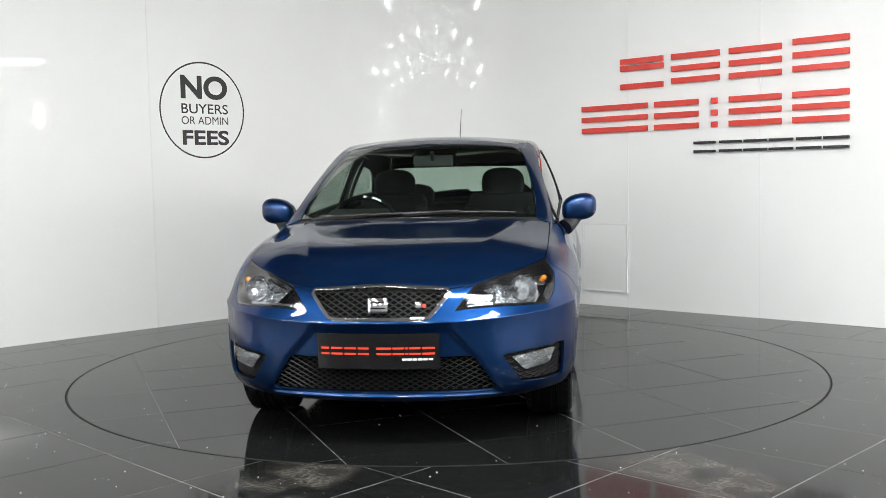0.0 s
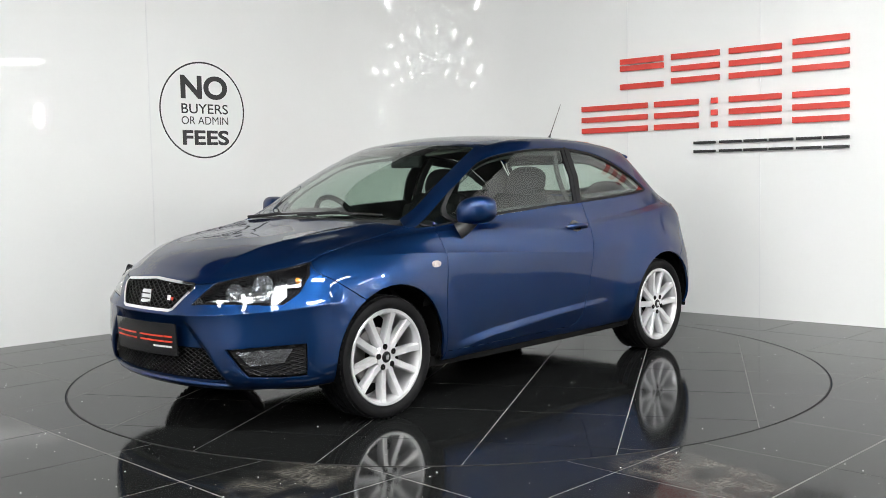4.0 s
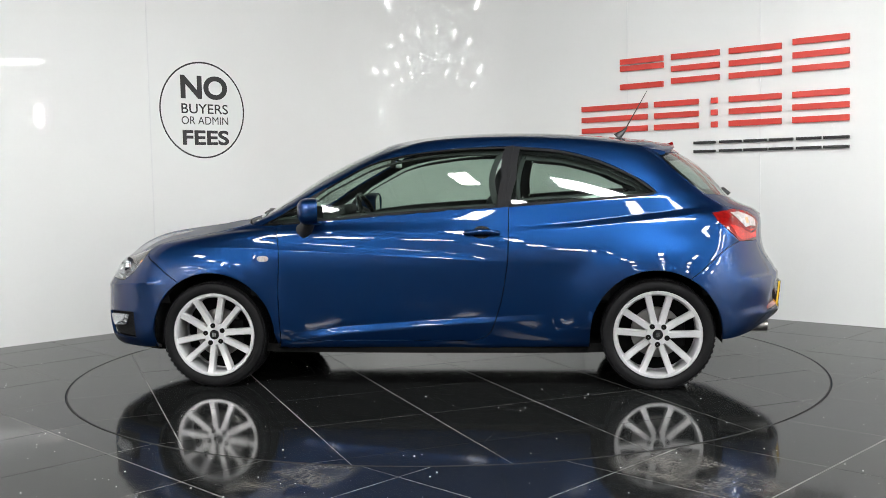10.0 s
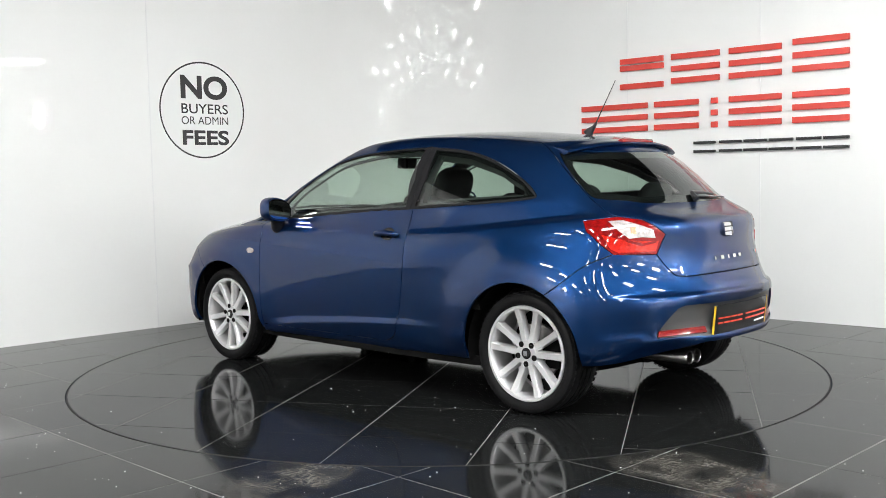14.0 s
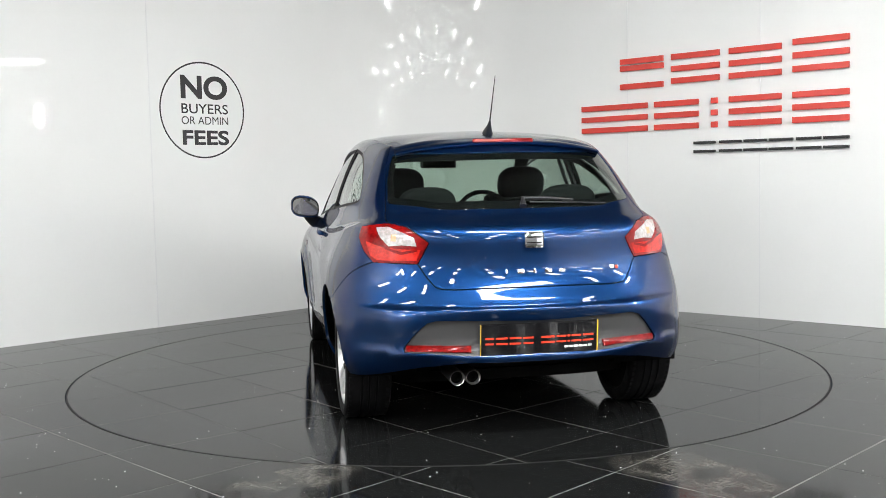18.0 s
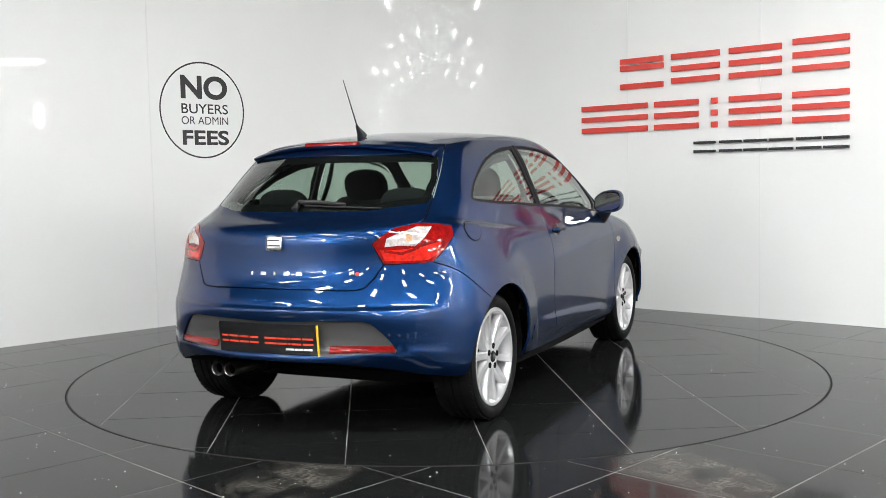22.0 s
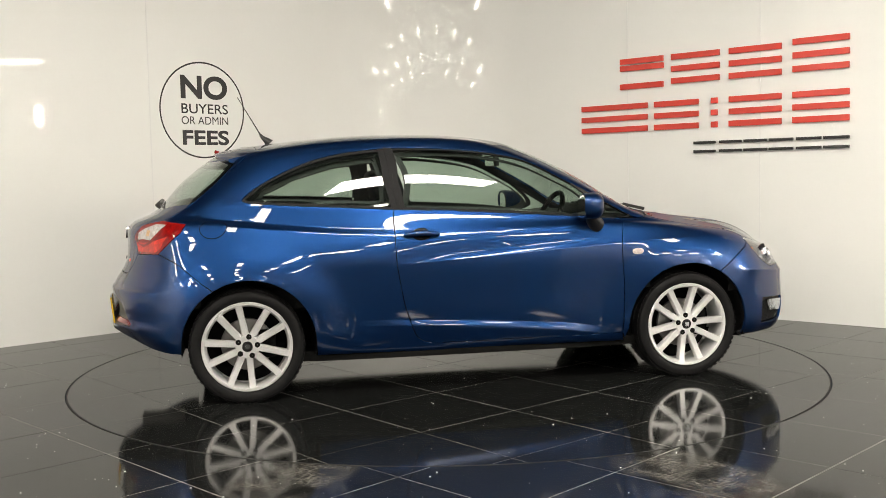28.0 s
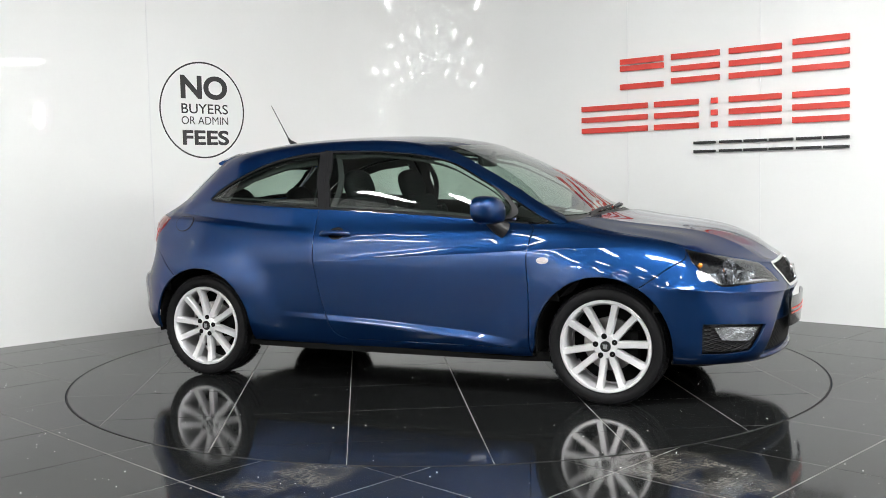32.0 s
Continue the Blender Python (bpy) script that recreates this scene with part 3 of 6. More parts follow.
def dress(p):
    """Creases and flares on the flanks: a ledge low on the door, a shoulder line, swollen wheel arches."""
    x, z = p[:, 0], p[:, 2]
    side = np.clip((np.abs(p[:, 1]) - 0.66) / 0.1, 0, 1)
    d = ledge_height(x) - z
    wide = np.interp(-x, [-0.85, -0.6, 0.0, 0.435, 0.75], [0.030, 0.040, 0.034, 0.030, 0.026])
    amount = np.interp(-x, [-0.79, -0.55, 0.2, 0.45, 0.68], [0.0, 0.0150, 0.0135, 0.0065, 0.0])
    off = amount * (1 - (1 - np.clip(d / wide, 0, 1)) ** 1.15) * np.clip(1 - (d - wide) / 0.11, 0, 1)
    h = z - swage_height(x)
    amount = np.interp(-x, [-1.5, -1.1, -0.6, 0.1, 0.46], [0.0, 0.008, 0.012, 0.010, 0.0])
    off = off - np.where(h > 0, amount * (1 - np.exp(-h / 0.022)) * np.clip(1 - (h - 0.03) / 0.10, 0, 1), 0.0)
    p = p.copy()
    # front bumper: a middle panel set back between two slanting ridges, and a lower lip
    nose = np.clip((x - 1.80) / 0.08, 0, 1)
    ridge = np.interp(z, [0.25, 0.40, 0.52], [0.525, 0.440, 0.325])
    t = np.clip((ridge - np.abs(p[:, 1])) / 0.055, 0, 1)
    t = t * t * (3 - 2 * t)
    p[:, 0] -= nose * 0.018 * t * np.clip((0.565 - z) / 0.06, 0, 1) * np.clip((z - 0.235) / 0.012, 0, 1)
    # crease across the front bumper under the lamps
    nose = np.clip((x - 1.50) / 0.10, 0, 1)
    d = z - nose_crease(p[:, 1])
    rise = nose * 0.019 * np.where(d > 0, np.exp(-d / 0.042), np.exp(d / 0.060))
    away = np.stack([x - 1.35, p[:, 1]], 1)
    p[:, :2] += away / np.maximum(np.linalg.norm(away, axis=1, keepdims=True), 0.1) * rise[:, None]
    # shelf along the top of the rear bumper
    tail = np.clip((-1.55 - x) / 0.15, 0, 1) * np.clip((0.80 - np.abs(p[:, 1])) / 0.15, 0, 1)
    d = 0.602 - z
    p[:, 0] -= tail * 0.016 / (1 + np.exp(-d / 0.0035)) * np.clip(1 - (d - 0.03) / 0.10, 0, 1)
    # lip under the rear insert
    p[:, 0] -= tail * 0.016 * np.clip((0.425 - z) / 0.028, 0, 1)
    # swollen wheel arches with a rolled lip
    for cx, cz, r, wide, tall in ((1.225, 0.305, 0.352, 0.15, 0.010), (-1.222, 0.308, 0.346, 0.20, 0.020)):
        rr = np.hypot(x - cx, z - cz) - r
        k = np.clip(1 - (rr - 0.03) / wide, 0, 1)
        off = off + (tall * k * k * (3 - 2 * k) + 0.006 * np.exp(-(rr / 0.016) ** 2)) * np.clip((z - 0.22) / 0.12, 0, 1)
    # scoop under the rear side windows that ends in a ledge towards the tail lamp
    d = z - shoulder_height(x)
    amount = np.interp(-x, [0.1, 0.42, 0.8, 1.2, 1.50, 1.64], [0.0, 0.002, 0.011, 0.024, 0.025, 0.0])
    k = np.clip((d + 0.030) / 0.036, 0, 1)
    off = off - amount * k * k * (3 - 2 * k) * np.clip(1 - d / 0.10, 0, 1)
    # two ridges on the bonnet, from the screen's corners to the grille
    hood = np.clip((x - 1.02) / 0.10, 0, 1) * np.clip((1.96 - x) / 0.12, 0, 1) * np.clip((z - 0.70) / 0.05, 0, 1)
    e = np.abs(p[:, 1]) - bonnet_ridge(x)
    p[:, 2] += hood * 0.019 * np.where(e < 0, np.exp(e / 0.20), np.exp(-e / 0.080))
    side = np.clip((np.abs(p[:, 1]) - 0.60) / 0.08, 0, 1)
    p[:, 1] += np.sign(p[:, 1]) * side * off
    return p


def body(sv):
    """Points of the body at (station, row) pairs."""
    sv = np.asarray(sv, float)
    s, v = sv[:, 0], np.clip(sv[:, 1], 0, N_ROW - 1)
    rows = bspline(C, s, True)               # n, rows, 3
    i = np.clip(np.floor(v).astype(int), 0, N_ROW - 2)
    f = (v - i)[:, None]
    w = [(1 - f) ** 3 / 6, (3 * f ** 3 - 6 * f ** 2 + 4) / 6, (-3 * f ** 3 + 3 * f ** 2 + 3 * f + 1) / 6, f ** 3 / 6]
    ar = np.arange(len(v))
    out = 0
    for k in range(4):
        j = i - 1 + k
        val = rows[ar, np.clip(j, 0, N_ROW - 1)]
        val = np.where((j < 0)[:, None], 2 * rows[:, 0] - rows[:, 1], val)
        val = np.where((j > N_ROW - 1)[:, None], 2 * rows[:, -1] - rows[:, -2], val)
        out = out + w[k] * val
    return dress(out)


def body_normal(sv):
    sv = np.asarray(sv, float)
    e = 0.02
    a = body(sv + [e, 0]) - body(sv - [e, 0])
    b = body(np.stack([sv[:, 0], np.clip(sv[:, 1] + e, 0, N_ROW - 1)], 1)) - body(np.stack([sv[:, 0], np.clip(sv[:, 1] - e, 0, N_ROW - 1)], 1))
    n = np.cross(a, b)
    ln = np.linalg.norm(n, axis=1, keepdims=True)
    n = n / np.maximum(ln, 1e-9)
    # outward
    mid = np.array([0, 0, 0.55])
    p = body(sv)
    sgn = np.sign(np.sum(n * ((p - mid) * [0.35, 1, 1.2]), axis=1, keepdims=True))
    return n * np.where(sgn == 0, 1, sgn)


SUB = 6
gs, gv = np.meshgrid(np.arange(N_ST * SUB) / SUB, np.arange((N_ROW - 1) * SUB + 1) / SUB)
GRID_SV = np.stack([gs.ravel(), gv.ravel()], 1)
GRID_P = body(GRID_SV)
ns, nv = N_ST * SUB, (N_ROW - 1) * SUB + 1
GRID_F = [(j * ns + i, j * ns + (i + 1) % ns, (j + 1) * ns + (i + 1) % ns, (j + 1) * ns + i) for j in range(nv - 1) for i in range(ns)]
BODY_TREE = BVHTree.FromPolygons([tuple(p) for p in GRID_P], GRID_F)


def hit_sv(origin, way):
    """(station, row) where a ray meets the body."""
    loc, nrm, idx, dist = BODY_TREE.ray_cast(Vector(origin), Vector(way))
    if loc is None:
        loc, nrm, idx, dist = BODY_TREE.find_nearest(Vector(origin) + Vector(way).normalized() * 3.0)
    j, i = divmod(idx, ns)
    return refine_sv(np.array([(i + 0.5) / SUB, (j + 0.5) / SUB]), np.array(loc))


def refine_sv(sv, target):
    """Gauss-Newton steps to the parameters of a point on the body."""
    for _ in range(4):
        p = body([sv])[0]
        e = 0.01
        a = (body([sv + [e, 0]])[0] - p) / e
        b = (body([[sv[0], min(sv[1] + e, N_ROW - 1)]])[0] - p) / e
        J = np.stack([a, b], 1)
        d, *_ = np.linalg.lstsq(J, target - p, rcond=None)
        sv = sv + np.clip(d, -0.5, 0.5)
        sv[1] = np.clip(sv[1], 0, N_ROW - 1.02)
    return sv


# ---------------------------------------------------------------- panels on the body form
def at_side(x, z):
    return hit_sv((x, 1.6, z), (0, -1, 0))


def at_front(y, z):
    return hit_sv((3.0, y, z), (-1, 0, 0))


def at_rear(y, z):
    s = hit_sv((-3.0, y, z), (1, 0, 0))
    return s


def at(x, y, z):
    loc, nrm, idx, dist = BODY_TREE.find_nearest(Vector((x, y, z)))
    j, i = divmod(idx, ns)
    s = refine_sv(np.array([(i + 0.5) / SUB, (j + 0.5) / SUB]), np.array(loc))
    if s[0] > 26:
        s = s - [34, 0]
    return s


def ats(*pts):
    return [at(*p) for p in pts]


def flip(line, about=0):
    """The other side of the car: mirrored about the nose (0) or the tail (17)."""
    return [np.array([2 * about - p[0], p[1]]) for p in line]


def both(line, about):
    """A half outline from centre to centre made whole."""
    other = flip(line, about)[::-1]
    return list(line) + other[1:-1] if abs(line[0][0] - about) < 0.02 else list(line) + other


KS, KV = 0.25, 0.12


def dense(line, closed=True, step=0.022):
    """Insert points so that steps along the body stay short."""
    out = []
    n = len(line)
    for i in range(n if closed else n - 1):
        a, b = np.array(line[i]), np.array(line[(i + 1) % n])
        pa, pb = body([a, b])
        k = max(1, int(np.linalg.norm(pa - pb) / step))
        out += [a + (b - a) * q / k for q in range(k)]
    if not closed:
        out.append(np.array(line[-1]))
    return out


def curve(line, n=6):
    """Round a run of points."""
    return [np.array(p) for p in smooth_line(line, n)]


def panel(name, outline, mats, parent, holes=(), grid=0.035, gap=0.0030, lift=0.0, depth=0.014, label="", back=True, extra=None):
    """A shaped sheet on the body form with turned edges. mats: face and back materials."""
    scale = np.array([KS, KV])
    loops = [np.array(dense(outline)) * scale] + [np.array(dense(h)) * scale for h in holes]
    v2, tri = fill(loops[0], loops[1:], grid, extra=None if extra is None else np.array(extra) * scale)
    used = np.unique(tri)
    remap = -np.ones(len(v2), int)
    remap[used] = np.arange(len(used))
    tri = remap[tri]
    sv = v2[used] / scale
    p = body(sv)
    n = body_normal(sv)
    fn = np.cross(p[tri[:, 1]] - p[tri[:, 0]], p[tri[:, 2]] - p[tri[:, 0]])
    wrong = np.sum(fn * n[tri[:, 0]], axis=1) < 0
    tri[wrong] = tri[wrong][:, ::-1]
    # border edges in order
    count = {}
    for t in tri:
        for a, b, c in ((t[0], t[1], t[2]), (t[1], t[2], t[0]), (t[2], t[0], t[1])):
            count.setdefault((min(a, b), max(a, b)), []).append((a, b, c))
    border = [e[0] for e in count.values() if len(e) == 1]
    move = np.zeros_like(p)
    for a, b, c in border:
        d = p[b] - p[a]
        ln = np.linalg.norm(d)
        if ln < 1e-7:
            continue
        q = np.cross(n[a], d / ln)
        move[a] += q * ln
        move[b] += q * ln
    ln = np.linalg.norm(move, axis=1, keepdims=True)
    edge = ln[:, 0] > 1e-9
    move[edge] /= ln[edge]
    p = p + move * gap + n * lift
    k = len(p)
    verts = [p, p[edge] - n[edge] * 0.0025 - move[edge] * 0.0008]
    normals = [n, -move[edge]]
    idx = -np.ones(k, int)
    idx[edge] = k + np.arange(edge.sum())
    k2 = k + edge.sum()
    verts.append(p[edge] - n[edge] * depth)
    normals.append(-move[edge])
    idx2 = -np.ones(k, int)
    idx2[edge] = k2 + np.arange(edge.sum())
    k3 = k2 + edge.sum()
    faces = [tuple(t) for t in tri]
    mi = [0] * len(faces)
    for a, b, c in border:
        faces.append((b, a, idx[a], idx[b]))
        mi.append(0)
        faces.append((idx[b], idx[a], idx2[a], idx2[b]))
        mi.append(0)
    if back:
        verts.append(p - n * depth)
        normals.append(-n)
        faces += [(k3 + t[2], k3 + t[1], k3 + t[0]) for t in tri]
        mi += [1 if len(mats) > 1 else 0] * len(tri)
    verts = np.concatenate(verts)
    normals = np.concatenate(normals)
    me = bpy.data.meshes.new(name)
    me.from_pydata([tuple(q) for q in verts], [], [tuple(int(q) for q in f) for f in faces])
    for m in mats:
        me.materials.append(m)
    me.polygons.foreach_set("material_index", mi)
    me.shade_smooth()
    me.normals_split_custom_set_from_vertices([tuple(q) for q in normals])
    me.update()
    ob = new(name, me)
    ob.parent = parent
    if label:
        ob["label"] = label
    return ob


def sided(name, outline, mats, parents, **kw):
    """The panel on the left flank and its twin on the right one."""
    holes, extra = kw.pop("holes", ()), kw.pop("extra", None)
    a = panel(name, outline, mats, parents[0], holes=holes, extra=extra, **kw)
    b = panel(name, flip(outline), mats, parents[1], holes=[flip(h) for h in holes], extra=None if extra is None else flip(extra), **kw)
    return a, b


CAR = new("car")
CAR.empty_display_size = 0.3
tagged(CAR, "metallic blue three-door hatchback with silver alloy wheels, parked on the turntable", "car")
BOTH = (CAR, CAR)

# shared lines, left side
ARCH_F, ARCH_R = (1.225, 0.305, 0.352), (-1.222, 0.308, 0.346)


def arch(which, a0, a1, n=14):
    cx, cz, r = which
    return [at_side(cx + r * math.cos(radians(a0 + (a1 - a0) * k / n)), cz + r * math.sin(radians(a0 + (a1 - a0) * k / n))) for k in range(n + 1)]


bonnet_edge = curve(ats((1.972, .303, .695), (1.925, .405, .709), (1.86, .475, .730), (1.77, .56, .754), (1.69, .635, .773), (1.612, .690, .790)), 4)
bonnet_side = curve(ats((1.612, .690, .790), (1.45, .700, .844), (1.25, .702, .884), (1.02, .700, .930)), 6)
door_front = curve([at_side(*p) for p in ((.824, .918), (.837, .798), (.842, .55), (.841, .40), (.838, .278))], 4)
door_bottom = [at_side(*p) for p in ((.838, .278), (.3, .274), (-.248, .272))]
door_rear = curve([at_side(*p) for p in ((-.248, .272), (-.30, .288), (-.342, .325), (-.378, .42), (-.407, .522), (-.435, .68), (-.443, .832), (-.441, 1.000))], 4)
belt_door = curve([at_side(*p) for p in ((-.441, 1.000), (.0, .978), (.4, .951), (.7, .928), (.824, .918))], 4)
belt_rear = curve([at_side(*p) for p in ((-.441, 1.000), (-.8, 1.022), (-1.10, 1.041), (-1.21, 1.052))], 4)
light_top = curve([at_side(*p) for p in ((-1.21, 1.052), (-1.234, 1.070), (-1.142, 1.143), (-.982, 1.225), (-.759, 1.297), (-.488, 1.329), (-.25, 1.329),
                                         (-.027, 1.316), (.163, 1.293), (.354, 1.246), (.546, 1.145), (.738, 1.038), (.965, .917))], 5)
belt_front = [at_side(.965, .917), at_side(.824, .918)]
screen_side = curve(ats((.975, .622, .954), (.80, .618, 1.06), (.60, .583, 1.17), (.40, .54, 1.27), (.262, .503, 1.329)), 4)
screen_top = curve(ats((.262, .503, 1.329), (.30, .36, 1.343), (.325, .18, 1.351), (.333, 0, 1.353)), 4)
screen_foot = curve(ats((1.078, 0, .968), (1.07, .25, .965), (1.035, .46, .958), (.975, .622, .954)), 4)
roof_side = curve(ats((.262, .515, 1.329), (.10, .535, 1.352), (-.2, .548, 1.366), (-.5, .545, 1.363), (-.85, .53, 1.345), (-1.13, .505, 1.312)), 4)
pillar_rear = curve(ats((-1.13, .505, 1.312), (-1.215, .535, 1.285), (-1.36, .576, 1.165), (-1.49, .600, 1.06), (-1.58, .608, .985), (-1.645, .598, .950)), 4)
lamp_top = ats((-1.645, .598, .950), (-1.530, .712, .951))
lamp_outer = ats((-1.530, .712, .951), (-1.560, .735, .905), (-1.640, .735, .845), (-1.700, .705, .800))
lamp_bottom = ats((-1.700, .705, .800), (-1.76, .60, .793), (-1.805, .508, .790))
lamp_inner = ats((-1.805, .508, .790), (-1.81, .472, .85), (-1.803, .450, .880), (-1.72, .525, .925), (-1.645, .598, .950))
rear_split = curve([at(-1.700, .705, .800), at(-1.563, .80, .736), arch(ARCH_R, 121, 121, 1)[0]], 4)
gate_foot = curve(ats((-1.805, .508, .790), (-1.84, .458, .715), (-1.868, .405, .681), (-1.90, .2, .674), (-1.91, 0, .673)), 4)
roof_end = curve(ats((-1.13, .505, 1.312), (-1.155, .36, 1.338), (-1.18, .18, 1.352), (-1.19, 0, 1.355)), 4)
hl_inner = ats((1.925, .405, .709), (1.985, .345, .635), (2.012, .318, .602))
hl_foot = curve(ats((2.012, .318, .602), (1.985, .403, .609), (1.925, .53, .611), (1.84, .65, .606), (1.785, .70, .607)), 3)
hl_outer = ats((1.785, .70, .607), (1.715, .730, .66), (1.655, .732, .735), (1.612, .690, .790))
front_split = curve([at(1.612, .690, .790), at(1.622, .737, .748), at(1.553, .792, .702), arch(ARCH_F, 58, 58, 1)[0]], 4)


def low_edge(s0, s1, v, n):
    return [np.array([s0 + (s1 - s0) * k / n, v]) for k in range(n + 1)]


def along(stations, lo, hi, height, offsets):
    """Points at given heights over a line that runs along the body, one run of offsets at each station."""
    st = np.repeat(np.asarray(stations, float), len(offsets))
    off = np.tile(np.asarray(offsets, float), len(stations))
    a, b = np.full(len(st), float(lo)), np.full(len(st), float(hi))
    for _ in range(22):
        m = (a + b) / 2
        p = body(np.stack([st, m], 1))
        low = p[:, 2] < height(p) + off
        a, b = np.where(low, m, a), np.where(low, b, m)
    return [np.array(q) for q in zip(st, (a + b) / 2)]


def across(rows, offsets):
    """Points beside the bonnet's ridge, one run of offsets on each row."""
    rw = np.repeat(np.asarray(rows, float), len(offsets))
    off = np.tile(np.asarray(offsets, float), len(rows))
    a, b = np.full(len(rw), 0.4), np.full(len(rw), 4.6)
    for _ in range(22):
        m = (a + b) / 2
        p = body(np.stack([m, rw], 1))
        low = p[:, 1] < bonnet_ridge(p[:, 0]) + off
        a, b = np.where(low, m, a), np.where(low, b, m)
    return [np.array(q) for q in zip((a + b) / 2, rw)]


SIDE_MATS = (PAINT, DASH)
# bonnet
half = [at(1.995, 0, .706), at(1.985, .16, .704)] + bonnet_edge + bonnet_side[1:] + curve(ats((1.02, .700, .930), (1.065, .56, .932), (1.105, .30, .947), (1.118, 0, .951)), 4)[1:]
ridges = across(np.arange(5.5, 7.85, 0.07), (-0.09, -0.055, -0.03, -0.012, -0.002, 0.002, 0.012, 0.03, 0.055, 0.085))
panel("bonnet", both(half, 0), SIDE_MATS, CAR, extra=ridges + flip(ridges))
# cowl under the windscreen
half = curve(ats((1.118, 0, .951), (1.105, .30, .947), (1.065, .56, .932), (1.02, .680, .932)), 4) + screen_foot[::-1]
panel("cowl", both(half, 0), (BLACK_PLASTIC,), CAR, lift=-0.006, label="matt black scuttle panel")
# windscreen
half = screen_foot + screen_side[1:] + screen_top[1:]
WS = panel("windscreen", both(half, 0), (GLASS,), CAR, gap=0.001, depth=0.004, back=False, label="tinted windscreen")
# roof
half = screen_top[::-1] + roof_side + roof_end[1:]


def roof_panel():
    """The roof between its side joints, laid out in plan."""
    left = [body([q])[0][:2] for q in dense(half, closed=False)]
    right = [(x, -y) for x, y in left[::-1]][1:-1]
    v2, tri = fill([tuple(q) for q in left] + right, [], 0.05)
    pts, nrm = [], []
    for x, y in v2:
        loc, n, i, d = BODY_TREE.ray_cast(Vector((x, y, 3)), Vector((0, 0, -1)))
        if loc is None:
            loc, n, i, d = BODY_TREE.find_nearest(Vector((x, y, 1.35)))
        pts.append(loc)
        nrm.append(n if n.z > 0 else -n)
    f = []
    for t in tri:
        a, b, c = (v2[q] for q in t)
        f.append(tuple(int(q) for q in (t if (b[0] - a[0]) * (c[1] - a[1]) - (b[1] - a[1]) * (c[0] - a[0]) > 0 else t[::-1])))
    k = len(pts)
    verts = [tuple(q) for q in pts] + [tuple(q - Vector((0, 0, 0.02))) for q in pts]
    faces = f + [tuple(k + q for q in t[::-1]) for t in f]
    me = bpy.data.meshes.new("roof")
    me.from_pydata(verts, [], faces)
    me.materials.append(PAINT)
    me.materials.append(HEADLINER)
    me.polygons.foreach_set("material_index", [0] * len(f) + [1] * len(f))
    me.shade_smooth()
    ob = new("roof", me)
    ob.parent = CAR


roof_panel()
# flank: pillars, rear wing and sill in one pressing
flank = (ats((1.02, .700, .930), (.985, .640, .948)) + screen_side + roof_side[1:] + pillar_rear[1:] + lamp_top[1:] + lamp_outer[1:] + rear_split[1:]
         + arch(ARCH_R, 120, 0)[1:] + [at_side(-.87, .238), at_side(0, .232), at_side(.852, .230)] + door_bottom + door_rear[1:] + belt_rear[1:] + light_top[1:] + [at(1.0, .705, .908)])
crease = along(np.arange(7.02, 11.3, 0.07), 0.5, 4.5, lambda p: ledge_height(p[:, 0]), (0.010, 0.0015, -0.0015, -0.008, -0.016, -0.025, -0.035, -0.045))
swage = along(np.arange(5.6, 10.2, 0.07), 4.2, 7.6, lambda p: swage_height(p[:, 0]), (-0.008, -0.0015, 0.0015, 0.008, 0.017, 0.028, 0.045, 0.065))
ledge = along(np.arange(8.9, 13.0, 0.07), 5.5, 8.3, lambda p: shoulder_height(p[:, 0]), (-0.045, -0.032, -0.024, -0.016, -0.008, 0.0, 0.007, 0.016, 0.03))
sided("body_side", flank, SIDE_MATS, BOTH, extra=crease + ledge)
# doors
door_outline = door_front + door_bottom[1:] + door_rear[1:] + belt_door[1:-1]
DOORS = sided("door", door_outline, SIDE_MATS, BOTH, depth=0.03, extra=crease + swage + ledge)
# front wings
wing = bonnet_side + [at(1.0, .705, .908)] + belt_front + door_front[1:] + [at_side(.852, .245)] + arch(ARCH_F, 180, 58)[0:] + front_split[::-1][1:-1]
sided("front_wing", wing, SIDE_MATS, BOTH, extra=swage)
# front bumper with its openings
grille = ats((1.975, 0, .690), (1.968, .285, .688), (1.985, .296, .675), (2.04, .215, .578), (2.044, .19, .569), (2.05, 0, .567))
intake_edge = ats((2.06, 0, .409), (2.02, .385, .405), (2.012, .402, .398), (1.972, .49, .262), (1.97, .48, .252), (2.045, 0, .252))
fog = ats((1.972, .515, .410), (1.90, .62, .421), (1.80, .715, .428), (1.712, .766, .431), (1.708, .76, .36), (1.706, .755, .285), (1.80, .69, .283), (1.915, .598, .287))
half = ([at(1.995, 0, .702), at(1.985, .16, .700)] + bonnet_edge[:5] + hl_inner[1:] + hl_foot[1:] + hl_outer[1:] + front_split[1:] + arch(ARCH_F, 57, -8)[1:]
        + low_edge(5.0, 0.0, 0.35, 10))
nose_lines = [at_front(s * (float(np.interp(z, [0.25, 0.40, 0.52], [0.525, 0.440, 0.325])) + d), z) for s in (1, -1) for z in np.arange(0.25, 0.56, 0.018)
              for d in (0.012, 0.001, -0.010, -0.022, -0.034, -0.046, -0.058)]
front = np.arange(0.0, 4.9, 0.06)
low_lines = along(np.arange(0.0, 2.6, 0.06), 0.2, 2.5, lambda p: 0.0 * p[:, 0], (0.226, 0.233, 0.240, 0.247, 0.253)) + along(front, 2.2, 4.8, lambda p: nose_crease(p[:, 1]), (-0.060, -0.040, -0.024, -0.012, -0.003, 0.0, 0.003, 0.010, 0.020, 0.032, 0.046))
